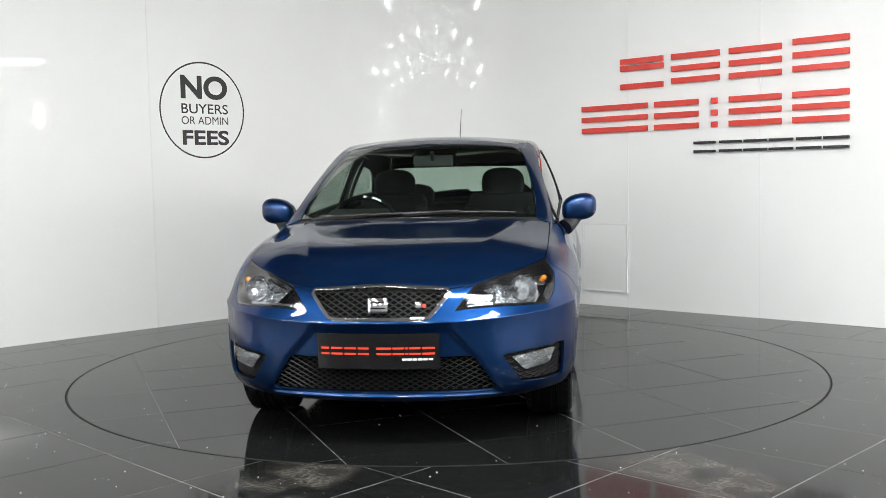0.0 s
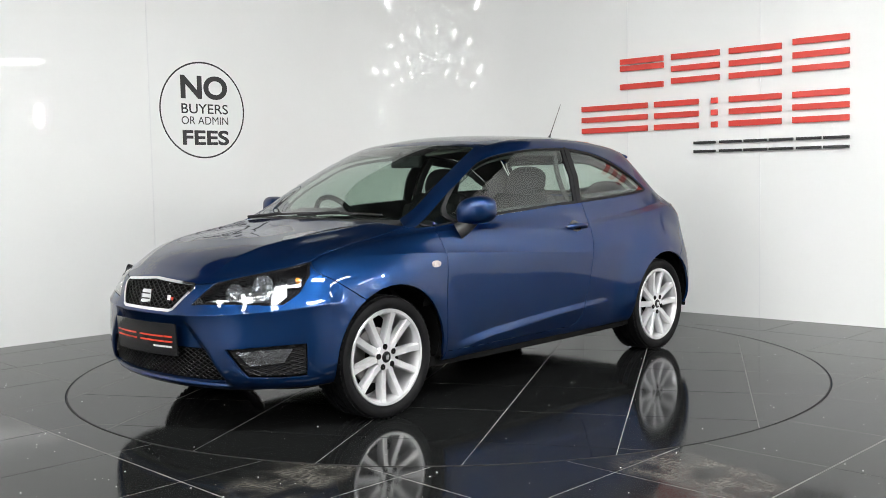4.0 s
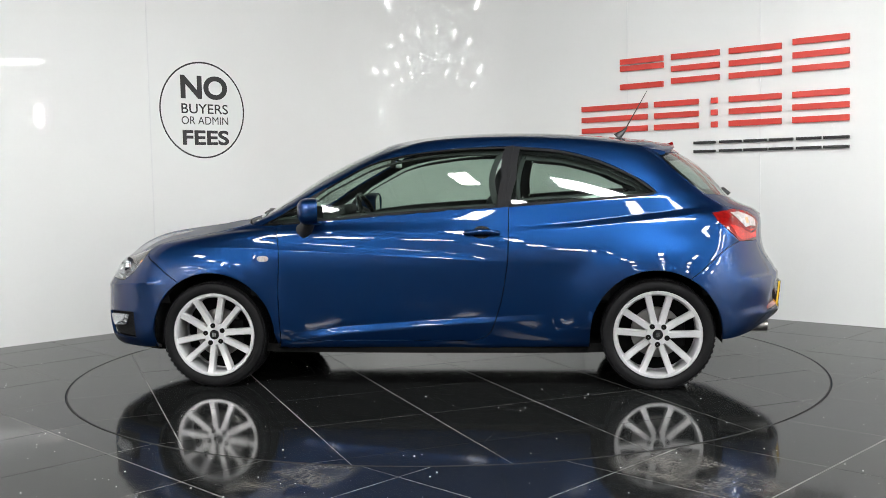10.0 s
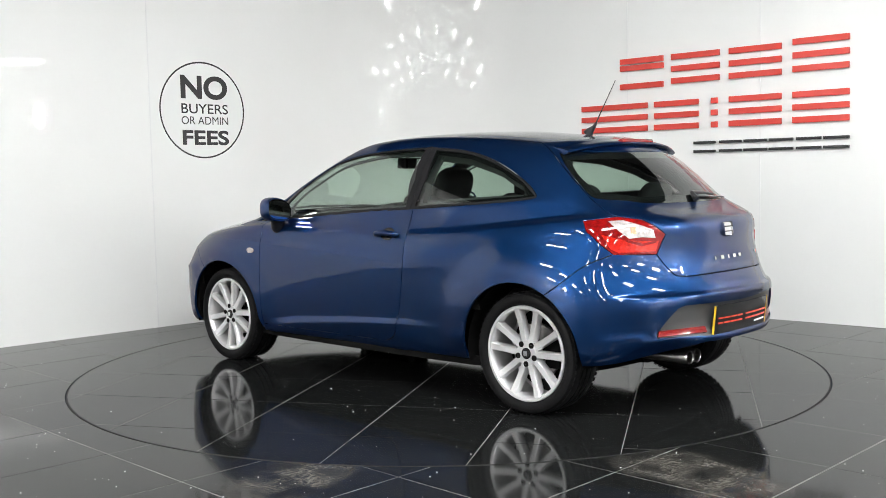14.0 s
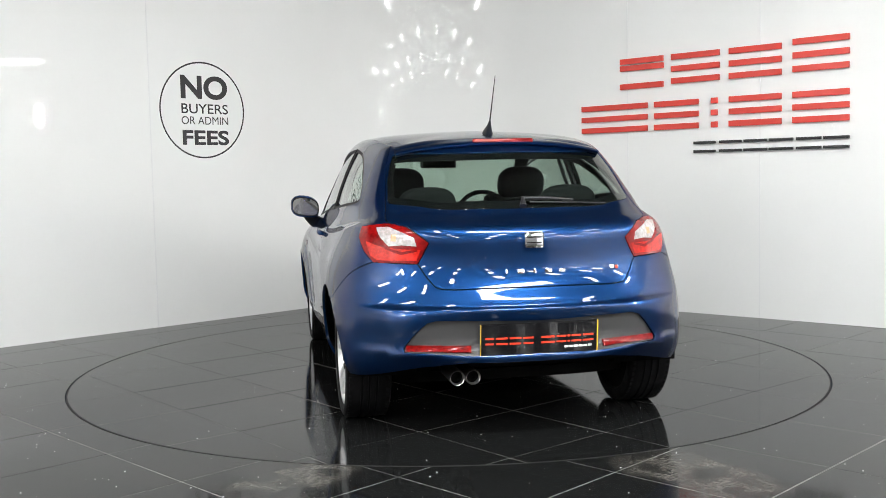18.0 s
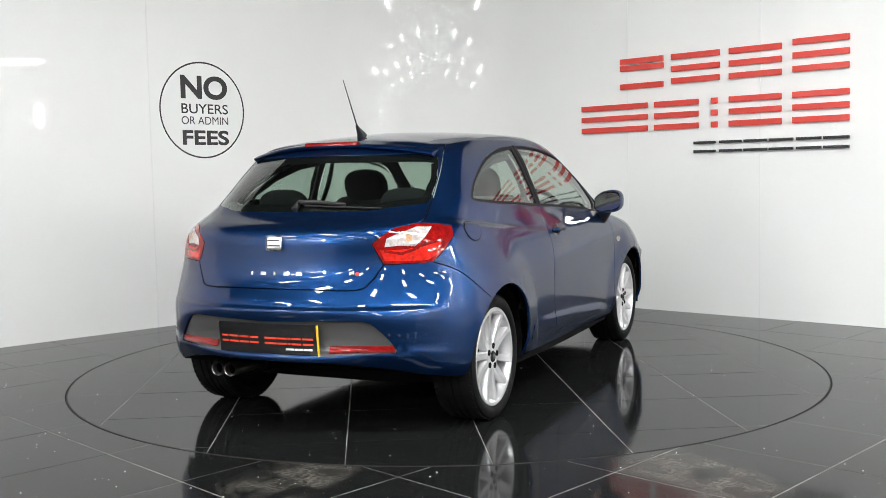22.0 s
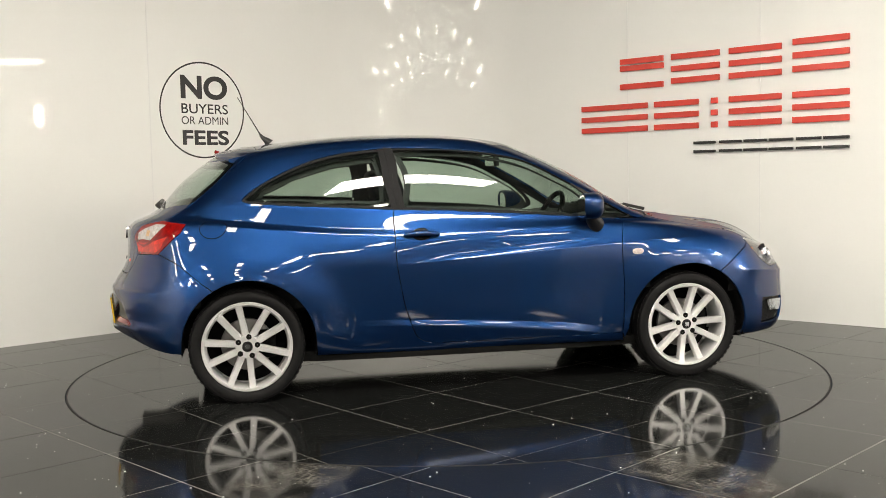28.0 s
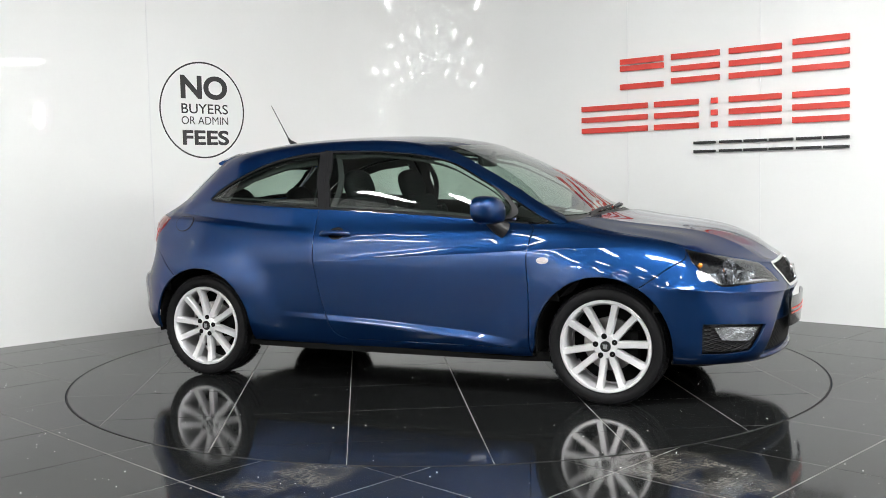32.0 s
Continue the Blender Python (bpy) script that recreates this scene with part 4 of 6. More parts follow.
nose_lines += low_lines + [q for q in flip(low_lines) if q[0] < -0.01]
BUMPER = panel("front_bumper", both(half, 0), (PAINT, DARK), CAR, holes=[both(grille, 0), both(intake_edge, 0), fog, flip(fog)], grid=0.03, extra=[q if q[0] < 17 else q - [34, 0] for q in nose_lines])
# rear bumper
half = (gate_foot[::-1] + lamp_bottom[::-1][1:] + rear_split[1:] + arch(ARCH_R, 122, 185)[1:] + [np.array([13.3, 0.35]), np.array([14.0, 0.45]), np.array([14.6, 0.52]), np.array([15.2, 0.62])] + low_edge(15.8, 17.0, 0.85, 3))
diff = ats((-1.95, 0, .545), (-1.925, .45, .545), (-1.915, .49, .535), (-1.855, .592, .425), (-1.855, .585, .410), (-1.955, .30, .398), (-1.975, 0, .396))
shelf = along(np.arange(13.6, 17.01, 0.06), 2.2, 5.2, lambda p: 0.0 * p[:, 0], (0.640, 0.622, 0.613, 0.608, 0.603, 0.598, 0.592, 0.584, 0.572, 0.430, 0.420, 0.410, 0.400))
RBUMPER = panel("rear_bumper", both(half, 17), (PAINT, DARK), CAR, holes=[both(diff, 17)], grid=0.03, extra=shelf + flip([q for q in shelf if q[0] < 16.99], 17))
panel("rear_valance", both(diff, 17), (GREY_PLASTIC, DARK), CAR, gap=0.0, lift=-0.012, label="grey plastic insert")
# tailgate
half = roof_end[::-1] + pillar_rear[1:] + lamp_inner[::-1][1:] + gate_foot[1:]
screen_r = curve(ats((-1.432, 0, 1.279), (-1.40, .25, 1.281), (-1.30, .465, 1.278), (-1.255, .518, 1.268)), 4) + ats((-1.365, .566, 1.165), (-1.487, .588, 1.068)) + curve(ats((-1.52, .582, 1.056), (-1.60, .48, 1.035), (-1.665, .365, 1.020), (-1.695, .18, 1.014), (-1.705, 0, 1.012)), 4)
GATE = panel("tailgate", both(half, 17), SIDE_MATS, CAR, holes=[both(screen_r, 17)], gap=0.0042)
panel("rear_window", both(screen_r, 17), (GLASS,), CAR, gap=0.0005, lift=-0.002, depth=0.004, back=False, label="tinted rear window")


def shrink(line, amount, tip=None):
    """Draw a closed outline inwards along the body by about that many metres."""
    pts = dense(line, step=0.03)
    p = body(pts)
    n = body_normal(pts)
    k = len(pts)
    area = 0.0
    q2 = np.array(pts) * [KS, KV]
    for i in range(k):
        area += q2[i][0] * q2[(i + 1) % k][1] - q2[(i + 1) % k][0] * q2[i][1]
    out = []
    for i in range(k):
        d = np.array(pts[(i + 1) % k]) - np.array(pts[i - 1])
        w = np.array([-d[1] * KV, d[0] * KS]) * (1 if area > 0 else -1)
        w = w / [KS, KV]
        e = body([pts[i] + w * 0.01 / max(np.linalg.norm(w), 1e-6)])[0] - p[i]
        out.append(pts[i] + w / max(np.linalg.norm(w), 1e-6) * 0.01 * amount / max(np.linalg.norm(e), 1e-5))
    return out


# black bands round the windscreen and rear window
half = screen_foot + screen_side[1:] + screen_top[1:]
ws_line = both(half, 0)
panel("screen_band", ws_line, (GLOSS_BLACK,), CAR, holes=[shrink(ws_line, 0.032)], gap=0.002, lift=-0.004, depth=0.003, label="black printed glass border")
rw_line = both(screen_r, 17)
panel("rear_window_band", rw_line, (GLOSS_BLACK,), CAR, holes=[shrink(rw_line, 0.05)], gap=0.002, lift=-0.006, depth=0.003, label="black printed glass border")

# side glass: trim frame, pillar cover, door pane, front corner pane, rear pane
dlo = belt_front[::-1] + belt_door[::-1][1:] + belt_rear[1:] + light_top[1:-1]
dlo_in = shrink(dlo, 0.015)
sided("window_trim", dlo, (TRIM, BLACK_PLASTIC), BOTH, holes=[dlo_in], gap=0.001, lift=-0.003, label="satin dark window surround")
pillar = [at_side(*p) for p in ((-.375, .992), (-.445, .998), (-.485, 1.16), (-.503, 1.335), (-.425, 1.338), (-.408, 1.16))]
sided("pillar_cover", pillar, (TRIM, BLACK_PLASTIC), BOTH, lift=-0.002, gap=0.0, label="satin black door pillar cover")
pillar_strip = [at_side(*p) for p in ((-.400, 1.00), (-.418, 1.00), (-.452, 1.16), (-.470, 1.335), (-.452, 1.335), (-.434, 1.16))]
sided("pillar_strip", pillar_strip, (TRIM,), BOTH, lift=0.002, gap=0.0, depth=0.006, label="satin grey pillar strip")
sash = [at_side(*p) for p in ((.615, .93), (.585, .93), (.590, 1.12), (.618, 1.12))]
sided("window_divider", sash, (BLACK_PLASTIC,), BOTH, lift=-0.002, gap=0.0, label="black quarter-light divider")
rear_pane = [at_side(*p) for p in ((-.46, 1.003), (-.8, 1.024), (-1.10, 1.043), (-1.21, 1.054), (-1.234, 1.07), (-1.142, 1.141), (-.982, 1.223), (-.759, 1.295), (-.50, 1.327))]
door_pane = [at_side(*p) for p in ((-.40, .998), (.0, .978), (.4, .951), (.6, .938), (.6, 1.11), (.546, 1.142), (.354, 1.244), (.163, 1.291), (-.027, 1.314), (-.25, 1.327), (-.42, 1.329))]
corner_pane = [at_side(*p) for p in ((.6, .938), (.824, .92), (.955, .918), (.738, 1.035), (.6, 1.11))]
PANES = [sided("rear_side_window", rear_pane, (GLASS,), BOTH, gap=0.0, lift=-0.007, depth=0.004, back=False, label="tinted rear side window"),
         sided("door_window", door_pane, (GLASS,), BOTH, gap=0.0, lift=-0.008, depth=0.004, back=False, label="tinted door window"),
         sided("corner_window", corner_pane, (GLASS,), BOTH, gap=0.0, lift=-0.008, depth=0.004, back=False, label="small fixed corner window")]


sided("window_band", rear_pane, (GLOSS_BLACK,), BOTH, holes=[shrink(rear_pane, 0.030)], gap=0.0, lift=-0.016, depth=0.003, label="black printed glass border")


for pane, amount in ((door_pane, 0.034), (rear_pane, 0.050)):
    sided("inner_window_frame", pane, (DASH,), BOTH, holes=[shrink(pane, amount)], gap=0.0, lift=-0.040, depth=0.012, label="dark inner window frame")


def even_panes(k):
    """Bring the side panes onto one evenly curved sheet of glass."""
    def terms(x, z):
        z = z - 1.15
        return np.stack([np.ones_like(x), x, z, x * x, x * z, z * z, x ** 3, x * x * z, x ** 4], 1)

    def slopes(x, z, c):
        z = z - 1.15
        return (c[1] + 2 * c[3] * x + c[4] * z + 3 * c[6] * x * x + 2 * c[7] * x * z + 4 * c[8] * x ** 3, c[2] + c[4] * x + 2 * c[5] * z + c[7] * x * x)
    meshes = [pair[k].data for pair in PANES]
    pts = [np.array([v.co[:] for v in me.vertices]) for me in meshes]
    allp = np.concatenate(pts)
    c, *_ = np.linalg.lstsq(terms(allp[:, 0], allp[:, 2]), allp[:, 1], rcond=None)
    sg = 1 if allp[:, 1].mean() > 0 else -1
    for me, p in zip(meshes, pts):
        y = terms(p[:, 0], p[:, 2]) @ c
        bx, bz = slopes(p[:, 0], p[:, 2], c)
        n = np.stack([-bx, np.ones_like(bx), -bz], 1) * sg
        n /= np.linalg.norm(n, axis=1, keepdims=True)
        for v, yy in zip(me.vertices, y):
            v.co.y = yy
        me.normals_split_custom_set_from_vertices([tuple(q) for q in n])
        me.update()


even_panes(0)
even_panes(1)


# ---------------------------------------------------------------- black under-shell, wheel wells, aprons
def liner():
    """A dark inner skin under the panels, open at the wheels and above the belt."""
    rows = np.arange(0, 8 * SUB + 1, 2)
    cols = np.arange(0, ns, 2)
    sv = np.array([(c / SUB, r / SUB) for r in rows for c in cols])
    p = body(sv)
    n = body_normal(sv)
    q = p - n * 0.032
    nc = len(cols)
    faces = []
    for j in range(len(rows) - 1):
        for i in range(nc):
            f = (j * nc + i, j * nc + (i + 1) % nc, (j + 1) * nc + (i + 1) % nc, (j + 1) * nc + i)
            c = q[list(f)].mean(0)
            if any(math.hypot(c[0] - cx, c[2] - cz) < r + 0.01 for cx, cz, r in (ARCH_F, ARCH_R)) and abs(c[1]) > 0.5:
                continue
            if c[0] < -1.48 and c[2] < 0.37:
                continue
            if c[2] > 0.885 or (c[2] > 0.60 and abs(c[1]) < 0.69 and c[0] > 1.55) or (c[0] > 1.68 and c[2] > 0.56 and 0.27 < abs(c[1])) \
                    or (c[0] < -1.45 and c[2] > 0.76 and abs(c[1]) > 0.4):
                continue
            faces.append(f)
    mesh_object("inner_shell", q, faces, DARK, CAR, label="dark inner structure behind the panels")
    bm = bmesh.new()
    outline = smooth_line([(1.86, 0), (1.80, .45), (1.62, .66), (1.40, .60), (1.05, .60), (.84, .755), (-.86, .76), (-1.02, .60), (-1.36, .60), (-1.46, .50), (-1.50, .25), (-1.50, 0)], 4)
    outline = outline + [(x, -y) for x, y in outline[::-1][1:-1]]
    prism(bm, outline, 0.05, pose(0, 0, 0.20))
    part("floor_pan", bm, DARK, CAR, "dark underbody floor")
    bm = bmesh.new()
    prism(bm, [(-1.44, .24), (-1.84, .37), (-1.84, .42), (-1.44, .42)], 1.10, Matrix(((1, 0, 0, 0), (0, 0, 1, -0.55), (0, 1, 0, 0), (0, 0, 0, 1))))
    bmesh.ops.recalc_face_normals(bm, faces=bm.faces)
    part("boot_floor", bm, DARK, CAR, "dark rising underside of the boot")
    for cx, cz, r in (ARCH_F, ARCH_R):
        for sy in (1, -1):
            bm = bmesh.new()
            rows2 = []
            for y in (0.48, 0.80):
                rows2.append([bm.verts.new((cx + (r + 0.004) * math.cos(radians(a)), y * sy, max(0.21, cz + (r + 0.004) * math.sin(radians(a))))) for a in range(-12, 193, 8)])
            for a, b in zip(range(len(rows2[0]) - 1), range(1, len(rows2[0]))):
                bm.faces.new((rows2[0][a], rows2[0][b], rows2[1][b], rows2[1][a]))
            bm.faces.new(rows2[0])
            part("wheel_well", bm, DARK, CAR, "black wheel-arch liner")


liner()
# lower black aprons
panel("front_lip", low_edge(-5.0, 5.0, 0.33, 20) + low_edge(5.0, -5.0, 0.0, 20), (BLACK_PLASTIC, DARK), CAR, gap=0.0, lift=-0.008, label="black lower lip")
panel("side_skirt", [at_side(.85, .232), at_side(0, .234), at_side(-.87, .240)] + low_edge(11.0, 7.05, 0.0, 10), (DARK,), CAR, gap=0.0, lift=-0.006, label="black sill strip")
panel("side_skirt", flip([at_side(.85, .232), at_side(0, .234), at_side(-.87, .240)] + low_edge(11.0, 7.05, 0.0, 10)), (DARK,), CAR, gap=0.0, lift=-0.006, label="black sill strip")


# ---------------------------------------------------------------- lattice grilles
def lattice(name, outline, pitch_y, pitch_z, front_side, parent, label, radius=0.003, lift=-0.012):
    """Diamond mesh of thin bars over an opening at the nose."""
    pts = body(dense(outline))
    poly = [(p[1], p[2]) for p in pts]
    ys = [p[0] for p in poly]
    zs = [p[1] for p in poly]
    bm = bmesh.new()
    y0, y1, z0, z1 = min(ys), max(ys), min(zs), max(zs)
    slope = pitch_z / pitch_y
    k0 = int((y0 - (z1 - z0) / slope) / pitch_y) - 2
    k1 = int((y1 + (z1 - z0) / slope) / pitch_y) + 2
    for sgn in (1, -1):
        for k in range(k0, k1 + 1):
            run = []
            m = 26
            for i in range(m + 1):
                z = z0 + (z1 - z0) * i / m
                y = k * pitch_y + sgn * (z - z0) / slope
                ok = inside(np.array([y]), np.array([z]), poly)[0]
                if ok:
                    loc, nrm, idx, dist = BODY_TREE.ray_cast(Vector((3.0, y, z)), Vector((-1, 0, 0)))
                    if loc is None:
                        continue
                    run.append(loc + (nrm if nrm.x > 0 else -nrm) * lift)
                if (not ok or i == m) and len(run) > 1:
                    tube(bm, [run[0], run[len(run) // 2], run[-1]] if len(run) > 2 else run, radius, 4)
                    run = []
                elif not ok:
                    run = []
    return part(name, bm, MESH_BLACK, parent, label)


G2, I2 = both(grille, 0), both(intake_edge, 0)
GRILLE = panel("grille", G2, (DARK,), CAR, gap=0.0, lift=-0.035, depth=0.004, label="black radiator grille with diamond mesh")
lattice("grille_mesh", G2, 0.042, 0.024, 1, GRILLE, "glossy black diamond mesh")
ring_out = shrink(G2, -0.007)
panel("grille_surround", ring_out, (CHROME,), GRILLE, holes=[shrink(G2, 0.007)], gap=0.0, lift=0.004, depth=0.02, label="chrome grille surround")
INTAKE = panel("lower_intake", I2, (DARK,), CAR, gap=0.0, lift=-0.04, depth=0.004, label="wide black lower air intake")
lattice("intake_mesh", I2, 0.042, 0.023, 1, INTAKE, "glossy black diamond mesh")
for side in (1, -1):
    f = fog if side == 1 else flip(fog)
    HOUS = panel("fog_lamp_housing", f, (BLACK_PLASTIC,), CAR, gap=0.0, lift=-0.028, depth=0.004, label="black fog lamp recess")
    lattice("fog_mesh", f, 0.036, 0.020, 1, HOUS, "black mesh insert", radius=0.003, lift=-0.02)
    lens = ats((1.945, .555, .398), (1.88, .64, .408), (1.80, .710, .412), (1.765, .735, .41), (1.79, .70, .352), (1.90, .60, .340))
    if side == -1:
        lens = flip(lens)
    panel("fog_reflector", lens, (FACET,), HOUS, gap=0.0, lift=-0.010, depth=0.01, label="bright fog lamp reflector")
    panel("fog_lens", lens, (CLEAR,), HOUS, gap=0.0, lift=-0.004, depth=0.004, back=False, label="clear fog lamp lens")


# ---------------------------------------------------------------- headlamps and tail lamps
def headlamp(side):
    out = hl_inner + hl_foot[1:] + hl_outer[1:] + bonnet_edge[::-1][1:-4]
    if side == -1:
        out = flip(out)
    lamp = panel("headlight", out, (GLOSS_BLACK,), CAR, gap=0.001, lift=-0.050, depth=0.004, label="clear headlight with black inner and chrome reflectors")
    panel("bezel", out, (GLOSS_BLACK,), lamp, holes=[shrink(out, 0.012)], gap=0.001, lift=-0.004, depth=0.045, label="black lamp rim")

    bowl = ats((1.90, .44, .700), (1.80, .545, .735), (1.745, .605, .745), (1.735, .660, .715), (1.755, .690, .655), (1.80, .670, .624), (1.87, .595, .628), (1.925, .51, .632))
    if side == -1:
        bowl = flip(bowl)
    panel("silvered_bowl", bowl, (FACET,), lamp, gap=0.0, lift=-0.044, depth=0.004, label="silvered reflector bowl")

    def here(x, y, z, lift):
        s = at(x, y, z)
        p = body([s])[0] + body_normal([s])[0] * lift
        return Vector((p[0], p[1] * side, p[2]))

    for nm, q, r, mat in (("main_reflector", (1.80, .60, .685), 0.060, FACET), ("dip_reflector", (1.90, .50, .665), 0.048, FACET)):
        c = here(*q, -0.038)
        bm = bmesh.new()
        m = Matrix.Translation(c) @ Vector((0.93, 0.30 * side, 0.2)).to_track_quat("Z", "Y").to_matrix().to_4x4()
        lathe(bm, [(r * math.sin(a), r * 0.9 * (1 - math.cos(a)) - 0.02) for a in [k * math.pi / 2 / 5 for k in range(0, 6)]], m, 10)
        part(nm, bm, mat, lamp, "faceted chrome reflector bowl")
        bm = bmesh.new()
        lathe(bm, [(0.001, 0.024), (0.008, 0.02), (0.010, 0.008), (0.010, -0.015)], m, 12)
        part("bulb", bm, CHROME, lamp, "small chrome-capped bulb", smooth=True)
    ind = ats((1.735, .665, .752), (1.685, .705, .742), (1.70, .722, .695), (1.755, .68, .70))
    if side == -1:
        ind = flip(ind)
    panel("indicator", ind, (CHROME,), lamp, gap=0.0, lift=-0.030, depth=0.01, label="chrome indicator chamber")
    c = here(1.70, .70, .725, -0.022)
    bm = bmesh.new()
    bmesh.ops.create_uvsphere(bm, u_segments=12, v_segments=8, radius=0.012, matrix=Matrix.Translation(c))
    part("indicator_bulb", bm, AMBER, lamp, "amber indicator bulb", smooth=True)
    strip = ats((1.992, .345, .615), (1.975, .42, .622), (1.92, .53, .624), (1.85, .63, .620), (1.845, .63, .633), (1.915, .53, .637), (1.968, .42, .635))
    if side == -1:
        strip = flip(strip)
    panel("light_strip", strip, (REFLECTOR,), lamp, gap=0.0, lift=-0.022, depth=0.01, label="bright lower light strip")
    panel("headlight_lens", out, (CLEAR,), lamp, gap=0.002, lift=0.0, depth=0.004, back=False, label="clear lens")


def tail_lamp(side):
    out = lamp_inner + lamp_top[1:] + lamp_outer[1:] + lamp_bottom[1:-1]
    if side == -1:
        out = flip(out)
    lamp = panel("tail_light", out, (RED_LENS, DARK), CAR, gap=0.002, lift=0.001, depth=0.03, label="red tail light with a pale upper band")
    band = ats((-1.757, .500, .897), (-1.715, .535, .908), (-1.66, .59, .920), (-1.615, .640, .922), (-1.665, .632, .893), (-1.705, .608, .864), (-1.738, .555, .871), (-1.775, .498, .866))
    low = ats((-1.80, .49, .851), (-1.745, .565, .852), (-1.70, .64, .86), (-1.625, .705, .885), (-1.675, .705, .825), (-1.712, .685, .808), (-1.77, .60, .806), (-1.808, .515, .806))
    cell = ats((-1.705, .562, .902), (-1.695, .585, .904), (-1.700, .590, .884), (-1.712, .570, .882))
    lines = [ats((-1.785, .500, .853), (-1.745, .562, .840), (-1.705, .612, .858), (-1.705, .616, .848), (-1.745, .564, .828), (-1.787, .502, .843)),
             ats((-1.705, .612, .858), (-1.650, .655, .905), (-1.645, .662, .902), (-1.703, .620, .848))]
    if side == -1:
        band, low, cell, lines = flip(band), flip(low), flip(cell), [flip(q) for q in lines]
    rev = panel("reversing_lens", band, (WHITE_LENS,), lamp, gap=0.0, lift=0.0035, depth=0.003, label="pale reversing and indicator lens")
    panel("bulb", cell, (PALE_AMBER,), rev, gap=0.0, lift=0.0045, depth=0.002, label="pale amber bulb behind the lens")
    seg = panel("red_segment", low, (RED_BRIGHT,), lamp, gap=0.0, lift=0.003, depth=0.003, label="bright red lower segment")
    for q in lines:
        panel("lens_rib", q, (RED_LENS,), seg, gap=0.0, lift=0.0045, depth=0.002, label="dark red moulded rib")


for side in (1, -1):
    headlamp(side)
    tail_lamp(side)

# reflectors in the rear valance
for side in (1, -1):
    r = ats((-1.868, .582, .434), (-1.965, .305, .444), (-1.962, .305, .427), (-1.862, .585, .417))
    if side == -1:
        r = flip(r)
    panel("rear_reflector", r, (RED_LENS,), RBUMPER, gap=0.0, lift=-0.003, depth=0.008, label="long red rear reflector")


# ---------------------------------------------------------------- spoiler and third brake light
def spoiler():
    bm = bmesh.new()
    ys = np.linspace(-0.515, 0.515, 33)
    rows = []
    for y in ys:
        k = abs(y) / 0.515
        x0 = -1.16 + 0.015 * k
        zt = 1.373 - 0.056 * k ** 2.4
        xe = -1.390 + 0.085 * k ** 3
        ze = 1.330 - 0.046 * k ** 2.4
        sec = [(x0, zt - 0.004), (x0 - 0.06, zt - 0.004), ((x0 + xe) / 2, (zt + ze) / 2 + 0.003), (xe + 0.03, ze + 0.010), (xe + 0.006, ze + 0.002),
               (xe, ze - 0.006), (xe + 0.012, ze - 0.014), (xe + 0.05, ze - 0.022), (x0 - 0.08, zt - 0.06)]
        rows.append([bm.verts.new((x, y, z)) for x, z in sec])
    for a, b in zip(rows, rows[1:]):
        for i in range(len(a) - 1):
            bm.faces.new((a[i], a[i + 1], b[i + 1], b[i]))
    bm.faces.new(rows[0])
    bm.faces.new(rows[-1][::-1])
    sp = part("spoiler", bm, PAINT, GATE, "blue roof spoiler over the rear window", smooth=True)
    sp.data.set_sharp_from_angle(angle=radians(50))
    box("brake_light", (0.03, 0.30, 0.020), pose(-1.369, 0, 1.336, 0, 20, 0), RED_LENS, GATE, 0.006, "slim red high brake light")


spoiler()


